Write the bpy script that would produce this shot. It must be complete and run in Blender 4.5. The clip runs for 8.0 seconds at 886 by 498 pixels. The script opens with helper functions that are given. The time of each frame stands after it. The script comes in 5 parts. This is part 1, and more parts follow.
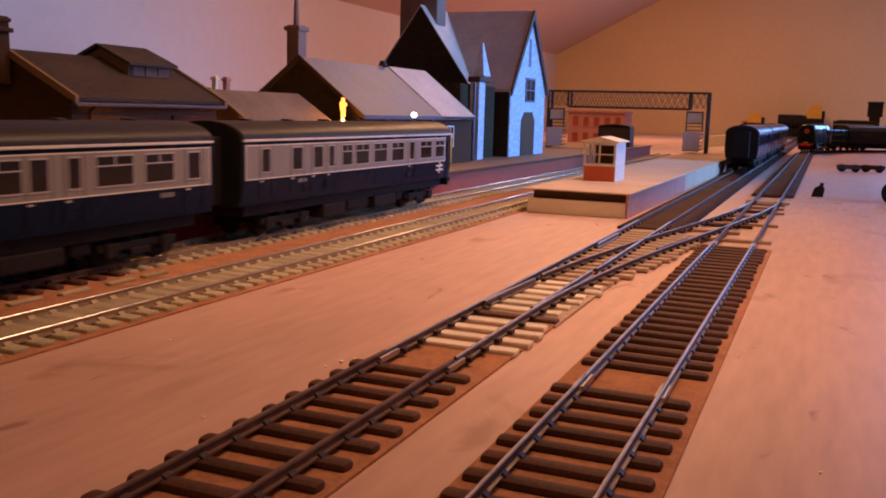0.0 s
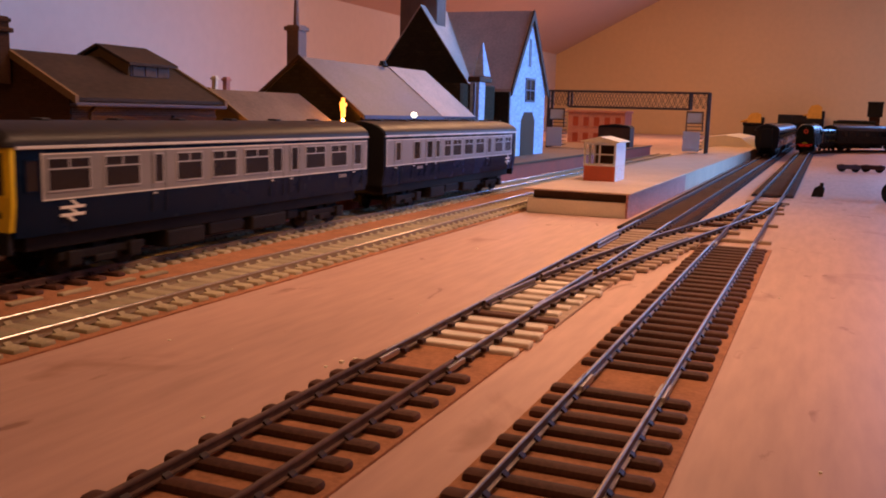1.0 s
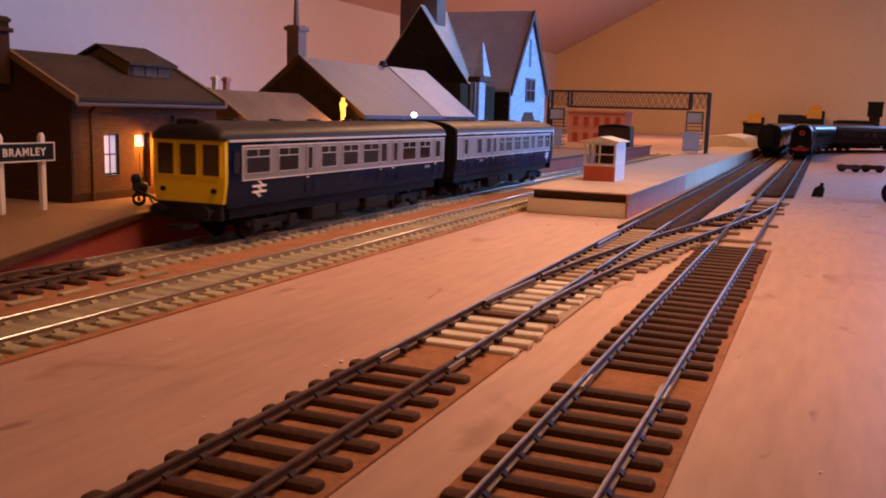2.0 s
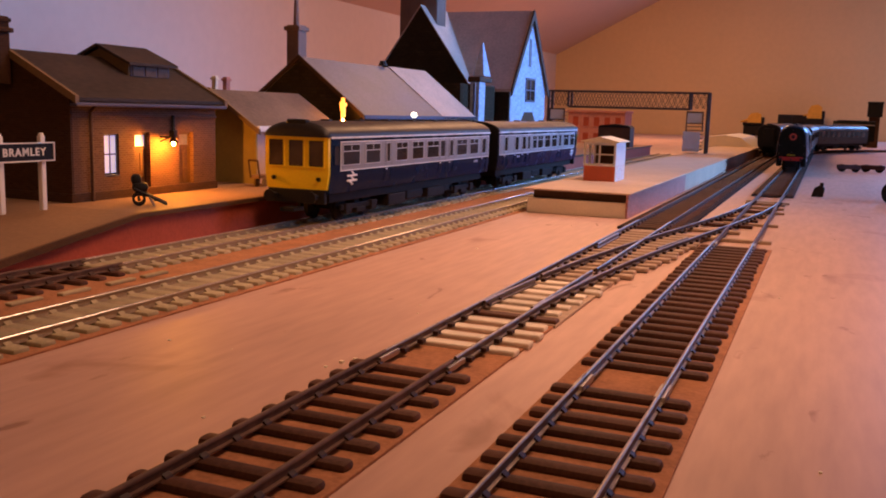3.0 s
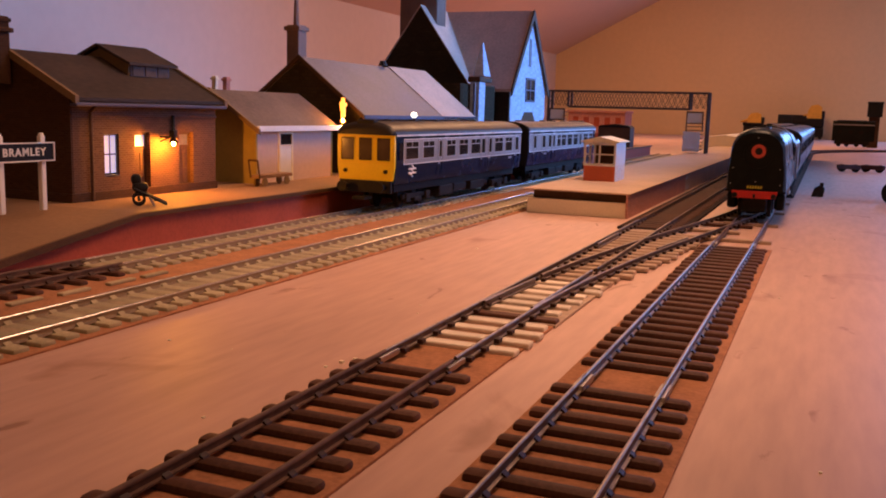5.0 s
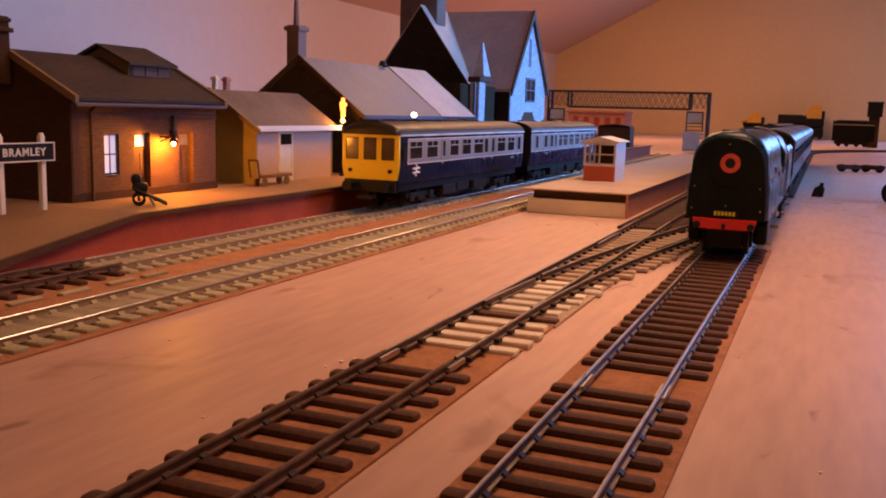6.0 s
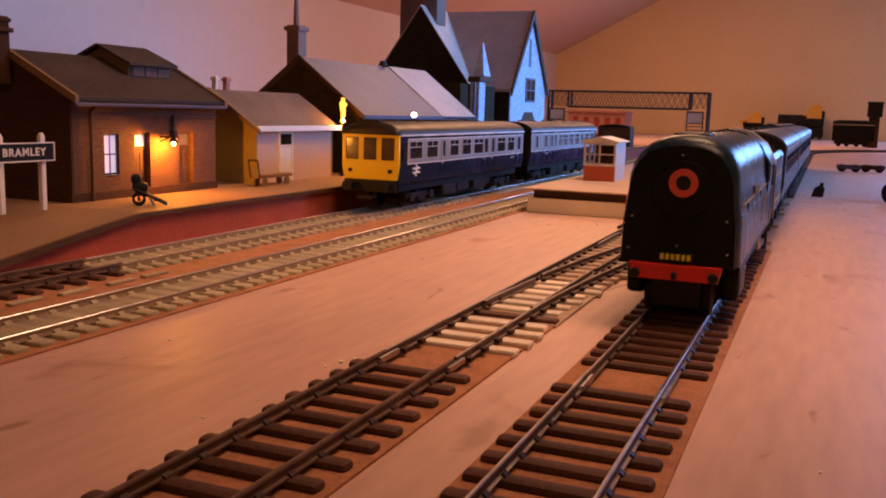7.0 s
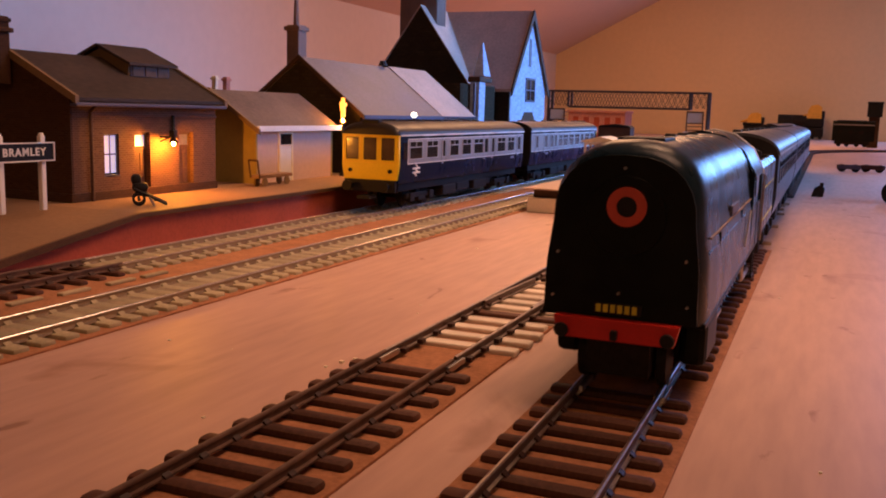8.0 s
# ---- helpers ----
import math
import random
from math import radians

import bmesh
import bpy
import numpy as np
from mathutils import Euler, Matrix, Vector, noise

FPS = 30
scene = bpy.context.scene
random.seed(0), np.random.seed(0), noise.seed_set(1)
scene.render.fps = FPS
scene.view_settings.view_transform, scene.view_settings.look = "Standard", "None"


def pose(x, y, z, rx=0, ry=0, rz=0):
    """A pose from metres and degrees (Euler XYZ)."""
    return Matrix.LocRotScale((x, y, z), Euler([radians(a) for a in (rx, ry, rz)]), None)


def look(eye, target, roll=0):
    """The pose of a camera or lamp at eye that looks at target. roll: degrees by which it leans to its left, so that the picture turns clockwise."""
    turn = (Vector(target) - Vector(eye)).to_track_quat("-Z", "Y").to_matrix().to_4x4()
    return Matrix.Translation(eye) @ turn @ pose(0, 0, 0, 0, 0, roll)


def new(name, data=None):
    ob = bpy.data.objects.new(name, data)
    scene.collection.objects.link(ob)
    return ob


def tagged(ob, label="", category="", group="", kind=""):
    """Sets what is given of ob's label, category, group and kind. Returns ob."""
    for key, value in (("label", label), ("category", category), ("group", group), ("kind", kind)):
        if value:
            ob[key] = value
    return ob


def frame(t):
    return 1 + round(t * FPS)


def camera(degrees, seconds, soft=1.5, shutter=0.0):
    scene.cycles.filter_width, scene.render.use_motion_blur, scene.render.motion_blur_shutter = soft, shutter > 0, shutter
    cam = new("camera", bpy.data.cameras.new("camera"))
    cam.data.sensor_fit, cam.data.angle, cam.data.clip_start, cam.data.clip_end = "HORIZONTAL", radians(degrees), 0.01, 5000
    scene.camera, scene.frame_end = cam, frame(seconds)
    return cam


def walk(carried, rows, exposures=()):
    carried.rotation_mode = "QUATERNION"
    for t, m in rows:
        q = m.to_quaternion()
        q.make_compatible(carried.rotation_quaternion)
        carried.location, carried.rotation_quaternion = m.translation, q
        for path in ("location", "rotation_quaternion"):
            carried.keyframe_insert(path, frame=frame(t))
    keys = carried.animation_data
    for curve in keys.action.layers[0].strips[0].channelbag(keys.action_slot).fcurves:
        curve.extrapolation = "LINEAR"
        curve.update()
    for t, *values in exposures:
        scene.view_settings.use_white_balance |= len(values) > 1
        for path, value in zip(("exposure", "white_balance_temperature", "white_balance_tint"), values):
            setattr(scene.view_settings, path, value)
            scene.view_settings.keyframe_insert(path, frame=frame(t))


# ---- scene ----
cam = camera(52.1, 8.0, soft=1.9, shutter=0.5)
EYE = pose(0, 0, 0.0605) @ pose(0, 0, 0, 0, 0, 22.6) @ pose(0, 0, 0, 90 - 8.63, 0, 0) @ pose(0, 0, 0, 0, 0, 1.587)
walk(cam, [(0.0, EYE), (8.0, EYE)], exposures=[(0.0, 0.0), (8.0, 0.0)])

# ---- light ----
world = bpy.data.worlds.new("world")
scene.world = world
world.use_nodes = True
world.node_tree.nodes["Background"].inputs[0].default_value = (0.9, 0.5, 0.32, 1)
world.node_tree.nodes["Background"].inputs[1].default_value = 0.06


def area_lamp(name, eye, target, w, h, power, color, spread=180):
    d = bpy.data.lights.new(name, "AREA")
    d.shape, d.size, d.size_y, d.energy, d.color = "RECTANGLE", w, h, power, color
    d.spread = radians(spread)
    ob = new(name, d)
    ob.matrix_world = look(eye, target)
    return ob


# daylight in the window of the side wall to the east, a warm room lamp and added warm fills
SKYBLUE = (0.18, 0.40, 1.0)
area_lamp("window_daylight", (0.77, 1.05, 0.34), (-0.3, 0.93, 0.04), 0.5, 0.4, 2.6, SKYBLUE, 52)
area_lamp("window_daylight", (0.52, 3.37, 0.42), (0.3, 1.0, 0.05), 0.42, 0.36, 10.0, SKYBLUE)
WARM = (1.0, 0.50, 0.25)
area_lamp("room_lamp_light", (0.1, -1.6, 0.62), (-0.1, 0.6, 0), 0.3, 0.3, 2.2, WARM)
# The overhead fills are unseen, added to brighten the board, roofs and walls.
area_lamp("ceiling_spot_light", (0.06, 0.25, 0.40), (-0.11, 0.30, 0), 0.2, 0.2, 0.33, (1.0, 0.54, 0.36), 75)
area_lamp("ceiling_spot_light", (-0.02, 0.62, 0.52), (-0.16, 0.50, 0), 0.2, 0.2, 0.7, (1.0, 0.54, 0.32), 85)
# This fill also sits where it gives the main rails their glints.
area_lamp("ceiling_spot_light", (-0.38, 1.45, 0.52), (-0.38, 1.40, 0), 0.2, 0.2, 2.6, WARM)
area_lamp("ceiling_spot_light", (-0.3, 2.4, 0.58), (-0.35, 2.45, 0), 0.25, 0.25, 6.0, WARM)


# ---- materials ----
def mat(name, color, rough=0.6, metal=0.0, var=0.25, fine=900, coarse=60, bump=0.15, second=None, spec=0.5, coat=0.0, stretch=(1, 1, 1), emit=0.0, rand=0.0):
    m = bpy.data.materials.new(name)
    m.use_nodes = True
    nt = m.node_tree
    b = nt.nodes["Principled BSDF"]
    N = lambda kind: nt.nodes.new(kind)
    tc, mp = N("ShaderNodeTexCoord"), N("ShaderNodeMapping")
    mp.inputs["Scale"].default_value = stretch
    nt.links.new(tc.outputs["Object"], mp.inputs[0])
    n1, n2 = N("ShaderNodeTexNoise"), N("ShaderNodeTexNoise")
    for n, s in ((n1, fine), (n2, coarse)):
        n.inputs["Scale"].default_value, n.inputs["Detail"].default_value = s, 4
        nt.links.new(mp.outputs[0], n.inputs["Vector"])
    add = N("ShaderNodeMath")
    add.operation = "MULTIPLY_ADD"
    add.inputs[1].default_value = 0.45
    nt.links.new(n1.outputs[0], add.inputs[0])
    half = N("ShaderNodeMath")
    half.operation = "MULTIPLY"
    half.inputs[1].default_value = 0.55
    nt.links.new(n2.outputs[0], half.inputs[0])
    nt.links.new(half.outputs[0], add.inputs[2])
    last = add.outputs[0]
    if rand:
        oi, ma = N("ShaderNodeObjectInfo"), N("ShaderNodeMath")
        ma.operation = "MULTIPLY_ADD"
        ma.inputs[1].default_value = rand
        nt.links.new(oi.outputs["Random"], ma.inputs[0])
        sub = N("ShaderNodeMath")
        sub.operation = "SUBTRACT"
        sub.inputs[1].default_value = rand / 2
        nt.links.new(last, sub.inputs[0])
        nt.links.new(sub.outputs[0], ma.inputs[2])
        last = ma.outputs[0]
    ramp = N("ShaderNodeValToRGB")
    lo = second or tuple(c * (1 - var) for c in color)
    hi = tuple(min(1, c * (1 + var * 0.7)) for c in color)
    ramp.color_ramp.elements[0].position, ramp.color_ramp.elements[1].position = 0.34, 0.66
    ramp.color_ramp.elements[0].color, ramp.color_ramp.elements[1].color = (*lo, 1), (*hi, 1)
    nt.links.new(last, ramp.inputs[0])
    nt.links.new(ramp.outputs[0], b.inputs["Base Color"])
    rr = N("ShaderNodeMapRange")
    rr.inputs[3].default_value, rr.inputs[4].default_value = max(0.03, rough - 0.1), min(1, rough + 0.1)
    nt.links.new(n2.outputs[0], rr.inputs[0])
    nt.links.new(rr.outputs[0], b.inputs["Roughness"])
    b.inputs["Metallic"].default_value = metal
    b.inputs["Specular IOR Level"].default_value = spec
    b.inputs["Coat Weight"].default_value = coat
    b.inputs["Coat Roughness"].default_value = 0.15
    if bump:
        bp = N("ShaderNodeBump")
        bp.inputs["Strength"].default_value, bp.inputs["Distance"].default_value = bump, 0.0004
        nt.links.new(n1.outputs[0], bp.inputs["Height"])
        nt.links.new(bp.outputs[0], b.inputs["Normal"])
    if emit:
        b.inputs["Emission Color"].default_value = (*color, 1)
        b.inputs["Emission Strength"].default_value = emit
    return m


def brick_mat(name, color, mortar, w=3.0, h=1.0, var=0.3):
    """Printed or embossed model brickwork, courses about a millimetre high."""
    m = mat(name, color, 0.75, var=var, bump=0.0, spec=0.15)
    nt = m.node_tree
    b = nt.nodes["Principled BSDF"]
    ramp = b.inputs["Base Color"].links[0].from_node
    tc, sep, cmb, ad = (nt.nodes.new(k) for k in ("ShaderNodeTexCoord", "ShaderNodeSeparateXYZ", "ShaderNodeCombineXYZ", "ShaderNodeMath"))
    nt.links.new(tc.outputs["Object"], sep.inputs[0])
    nt.links.new(sep.outputs[0], ad.inputs[0])
    nt.links.new(sep.outputs[1], ad.inputs[1])
    nt.links.new(ad.outputs[0], cmb.inputs[0])
    nt.links.new(sep.outputs[2], cmb.inputs[1])
    bt = nt.nodes.new("ShaderNodeTexBrick")
    bt.inputs["Scale"].default_value = 1000
    bt.inputs["Brick Width"].default_value, bt.inputs["Row Height"].default_value = w, h
    bt.inputs["Mortar Size"].default_value = 0.09 * h
    nt.links.new(cmb.outputs[0], bt.inputs["Vector"])
    nt.links.new(ramp.outputs[0], bt.inputs["Color1"])
    bt.inputs["Color2"].default_value = (*[c * 0.7 for c in color], 1)
    bt.inputs["Mortar"].default_value = (*mortar, 1)
    nt.links.new(bt.outputs["Color"], b.inputs["Base Color"])
    bp = nt.nodes.new("ShaderNodeBump")
    bp.inputs["Strength"].default_value, bp.inputs["Distance"].default_value, bp.invert = 0.5, 0.0002, True
    nt.links.new(bt.outputs["Fac"], bp.inputs["Height"])
    nt.links.new(bp.outputs[0], b.inputs["Normal"])
    return m


def glass_mat(name, tint=(0.75, 0.8, 0.85)):
    m = bpy.data.materials.new(name)
    m.use_nodes = True
    b = m.node_tree.nodes["Principled BSDF"]
    b.inputs["Base Color"].default_value = (*tint, 1)
    b.inputs["Roughness"].default_value = 0.06
    b.inputs["Transmission Weight"].default_value = 1.0
    b.inputs["IOR"].default_value = 1.2
    return m


PLY = mat("plywood_board", (0.552, 0.344, 0.26), 0.5, var=0.18, fine=260, coarse=22, stretch=(1.0, 0.14, 1), bump=0.1, spec=0.2)


def add_smudges(m, scale, lo, hi, dark, stretch=(1, 0.6, 1)):
    """Scattered dirt marks and scuffs over the base colour."""
    nt = m.node_tree
    b = nt.nodes["Principled BSDF"]
    src = b.inputs["Base Color"].links[0].from_socket
    tc, mp, n, r, mx = (nt.nodes.new(k) for k in ("ShaderNodeTexCoord", "ShaderNodeMapping", "ShaderNodeTexNoise", "ShaderNodeMapRange", "ShaderNodeMix"))
    mp.inputs["Scale"].default_value = stretch
    n.inputs["Scale"].default_value, n.inputs["Detail"].default_value, n.inputs["Distortion"].default_value = scale, 6, 0.6
    r.inputs[1].default_value, r.inputs[2].default_value = lo, hi
    mx.data_type, mx.blend_type = "RGBA", "MULTIPLY"
    nt.links.new(tc.outputs["Object"], mp.inputs[0])
    nt.links.new(mp.outputs[0], n.inputs["Vector"])
    nt.links.new(n.outputs[0], r.inputs[0])
    nt.links.new(r.outputs[0], mx.inputs[0])
    nt.links.new(src, mx.inputs[6])
    mx.inputs[7].default_value = (*dark, 1)
    nt.links.new(mx.outputs[2], b.inputs["Base Color"])


add_smudges(PLY, 30, 0.62, 0.74, (0.70, 0.62, 0.58), (1, 0.7, 1))
add_smudges(PLY, 90, 0.66, 0.72, (0.62, 0.54, 0.50), (1, 0.45, 1))
add_smudges(PLY, 5, 0.45, 0.70, (0.84, 0.80, 0.78), (1, 0.3, 1))
CORK = mat("cork_underlay", (0.37, 0.165, 0.08), 0.85, var=0.3, fine=900, coarse=120, bump=0.4, spec=0.1)
SLEEPER = mat("brown_plastic_sleeper", (0.088, 0.039, 0.024), 0.6, var=0.35, fine=1200, coarse=200, bump=0.2, rand=0.2, spec=0.12)
CHAIR = mat("dark_rail_chair", (0.042, 0.020, 0.015), 0.5, var=0.3, spec=0.15)
CONCRETE = mat("concrete_sleeper", (0.36, 0.29, 0.17), 0.75, var=0.25, fine=1000, coarse=150, bump=0.2, rand=0.25, spec=0.2)
TIMBER = mat("pale_bare_timber", (0.66, 0.55, 0.42), 0.7, var=0.22, fine=900, coarse=90, stretch=(0.3, 2, 1), bump=0.2, rand=0.3)
def rail_mat(name, head, web, rough):
    """Rail with a rubbed metal head and painted, tarnished sides."""
    m = mat(name, head, rough, var=0.4, fine=500, coarse=90, bump=0.08)
    nt = m.node_tree
    b = nt.nodes["Principled BSDF"]
    src = b.inputs["Base Color"].links[0].from_socket
    ge, sep, r, mx, mm = (nt.nodes.new(k) for k in ("ShaderNodeNewGeometry", "ShaderNodeSeparateXYZ", "ShaderNodeMapRange", "ShaderNodeMix", "ShaderNodeMath"))
    nt.links.new(ge.outputs["True Normal"], sep.inputs[0])
    nt.links.new(sep.outputs[2], r.inputs[0])
    r.inputs[1].default_value, r.inputs[2].default_value = 0.36, 0.6
    mx.data_type = "RGBA"
    mx.inputs[6].default_value = (*web, 1)
    nt.links.new(r.outputs[0], mx.inputs[0])
    nt.links.new(src, mx.inputs[7])
    nt.links.new(mx.outputs[2], b.inputs["Base Color"])
    mm.operation = "MULTIPLY"
    mm.inputs[1].default_value = 0.85
    nt.links.new(r.outputs[0], mm.inputs[0])
    nt.links.new(mm.outputs[0], b.inputs["Metallic"])
    b.inputs["Specular IOR Level"].default_value = 0.25
    return m


RAIL = rail_mat("nickel_silver_rail", (0.36, 0.29, 0.245), (0.085, 0.047, 0.034), 0.34)
RAILDULL = mat("tarnished_brown_rail", (0.12, 0.066, 0.046), 0.5, metal=0.0, var=0.4, fine=400, coarse=50, bump=0.1, spec=0.15)
STEEL = mat("bright_steel", (0.45, 0.42, 0.40), 0.35, metal=1.0, var=0.2)
BALLAST = mat("dark_ballast_strip", (0.03, 0.018, 0.015), 0.9, var=0.5, fine=1500, coarse=150, bump=0.6, spec=0.1)
GREYBALLAST = mat("beige_ballast_strip", (0.30, 0.225, 0.14), 0.9, var=0.4, fine=1500, coarse=150, bump=0.6, spec=0.15)
WALL = mat("painted_plaster", (0.66, 0.50, 0.39), 0.85, var=0.05, fine=60, coarse=4, bump=0.1)
WALLFAR = mat("buff_painted_plaster", (0.76, 0.54, 0.30), 0.85, var=0.05, fine=60, coarse=4, bump=0.1)
CEIL = mat("sloping_ceiling_paint", (0.68, 0.47, 0.33), 0.9, var=0.05, fine=60, coarse=4, bump=0.1)
ISLTOP = mat("pale_card_top", (0.56, 0.39, 0.26), 0.7, var=0.15, fine=500, coarse=35, bump=0.15, spec=0.2)
PLATTOP = mat("platform_card_top", (0.27, 0.155, 0.085), 0.7, var=0.15, fine=500, coarse=35, bump=0.15, spec=0.2)
MAROON = mat("maroon_painted_face", (0.36, 0.075, 0.04), 0.6, var=0.22, fine=700, coarse=50, spec=0.25)
REDCARD = brick_mat("red_brick_card", (0.60, 0.24, 0.18), (0.55, 0.36, 0.30), 3.0, 1.0)
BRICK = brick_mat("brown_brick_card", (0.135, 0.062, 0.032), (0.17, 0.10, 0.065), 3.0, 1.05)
# Dark stone; on the camera-facing gables the shade is in this colour.
STONE = brick_mat("dark_and_shaded_stone_card", (0.058, 0.040, 0.021), (0.035, 0.026, 0.016), 5.0, 2.4, 0.5)
# Pale stone with the blue daylight on east faces put into its colour.
BLUELITSTONE = brick_mat("blue_lit_pale_stone", (0.52, 0.62, 0.80), (0.46, 0.55, 0.70), 6.0, 2.4, 0.08)
# Darker brick, also used where the office gable lies in shade.
BRICKDARK = brick_mat("dark_and_shaded_brick_card", (0.075, 0.033, 0.014), (0.07, 0.04, 0.024), 3.0, 1.05)
SLATE = mat("grey_slate_card", (0.055, 0.037, 0.028), 0.6, var=0.45, fine=500, coarse=40, stretch=(1, 0.4, 1), spec=0.2)
SLATEPALE = mat("pale_slate_card", (0.17, 0.15, 0.155), 0.55, var=0.28, fine=500, coarse=30, spec=0.3)
TANROOF = mat("tan_card_roof", (0.60, 0.43, 0.33), 0.7, var=0.2, fine=400, coarse=30)
SHEDROOF = mat("brown_slate_card", (0.16, 0.11, 0.085), 0.65, var=0.35, fine=500, coarse=40, spec=0.25)
BARGE = mat("ochre_bargeboard", (0.20, 0.12, 0.05), 0.6, var=0.2)
MUSTARD = mat("mustard_painted_wall", (0.36, 0.25, 0.05), 0.7, var=0.15, fine=300, coarse=40)
CREAMWALL = mat("cream_rendered_wall", (0.62, 0.43, 0.34), 0.75, var=0.08, fine=300, coarse=40)
WHITE = mat("white_paint", (0.78, 0.74, 0.68), 0.5, var=0.08)
CREAM = mat("cream_paint", (0.80, 0.70, 0.50), 0.6, var=0.1)
GUTTER = mat("slate_blue_gutter", (0.085, 0.075, 0.115), 0.45, var=0.15)
BLACK = mat("black_plastic", (0.014, 0.013, 0.013), 0.5, var=0.3, spec=0.2)
DARKWOOD = mat("dark_brown_wood", (0.09, 0.045, 0.022), 0.6, var=0.3, spec=0.2)
UNDER = mat("black_underframe", (0.02, 0.016, 0.014), 0.6, var=0.4, bump=0.3, spec=0.08)
BLUE = mat("rail_blue_paint", (0.001, 0.009, 0.032), 0.26, var=0.12, spec=0.1)
GREY = mat("pearl_grey_paint", (0.225, 0.212, 0.208), 0.36, var=0.08)
ROOF = mat("dark_roof_paint", (0.027, 0.022, 0.02), 0.42, var=0.3, fine=600, spec=0.25)
YELLOW = mat("warning_yellow_paint", (0.84, 0.60, 0.014), 0.35, var=0.08)
GREEN = mat("black_green_front_paint", (0.007, 0.0085, 0.007), 0.4, var=0.4, fine=300, spec=0.12)
LOCOSIDE = mat("malachite_green_side", (0.006, 0.015, 0.022), 0.28, var=0.3, fine=300, spec=0.13)
RED = mat("buffer_beam_red", (0.58, 0.018, 0.012), 0.45, var=0.1)
RINGRED = mat("vermilion_ring", (0.55, 0.07, 0.04), 0.5, var=0.1)
GOLD = mat("yellow_transfer", (0.58, 0.52, 0.03), 0.5, var=0.05)
GLASS = mat("dark_window_glass", (0.022, 0.016, 0.014), 0.12, var=0.2, bump=0, spec=0.3)
FRAMEGREY = mat("dull_aluminium_frame", (0.42, 0.41, 0.41), 0.4, var=0.08)
PANE = glass_mat("clear_pane")
CRANE = mat("crane_yellow_paint", (0.72, 0.36, 0.04), 0.5, var=0.15)
ROOFGREY = mat("grey_roof_paint", (0.055, 0.055, 0.06), 0.36, var=0.2, fine=500, spec=0.3)
BRIDGE = mat("weathered_brown_girder", (0.085, 0.062, 0.05), 0.7, var=0.3, spec=0.2)
RUST = mat("rust_brown_casting", (0.07, 0.025, 0.02), 0.7, var=0.4)
CLOTH = mat("dark_blue_grey_cloth", (0.010, 0.010, 0.012), 0.95, var=0.4, fine=1500)
LITWIN = mat("lit_white_window", (0.70, 0.72, 1.0), 0.5, var=0.06, fine=200, emit=0.36)
CHIMNEY = mat("brown_chimney_card", (0.22, 0.135, 0.10), 0.7, var=0.2)
HUTRED = mat("orange_red_paint", (0.60, 0.12, 0.045), 0.6, var=0.1)
BULB = mat("orange_bulb", (1.0, 0.33, 0.03), 0.5, var=0.0, bump=0, emit=6500)
FLAME = mat("amber_glowing_lamp", (1.0, 0.36, 0.05), 0.5, var=0.0, bump=0, emit=2.6)
HOTBULB = mat("hot_orange_filament", (1.0, 0.36, 0.05), 0.5, var=0.0, bump=0, emit=3200)
# Pale grey that paints the cantrail's highlight; door handles share it.
CANT = mat("pale_glint_grey", (0.62, 0.62, 0.62), 0.3, var=0.08)
CABGLASS = mat("brownish_cab_glass", (0.07, 0.045, 0.025), 0.15, var=0.5, fine=120, coarse=60, bump=0, spec=0.5)
WHITEBULB = mat("white_bulb", (1.0, 0.92, 0.72), 0.5, var=0.0, bump=0, emit=6)

# ---- mesh helpers; all lengths in millimetres ----
MM = 0.001


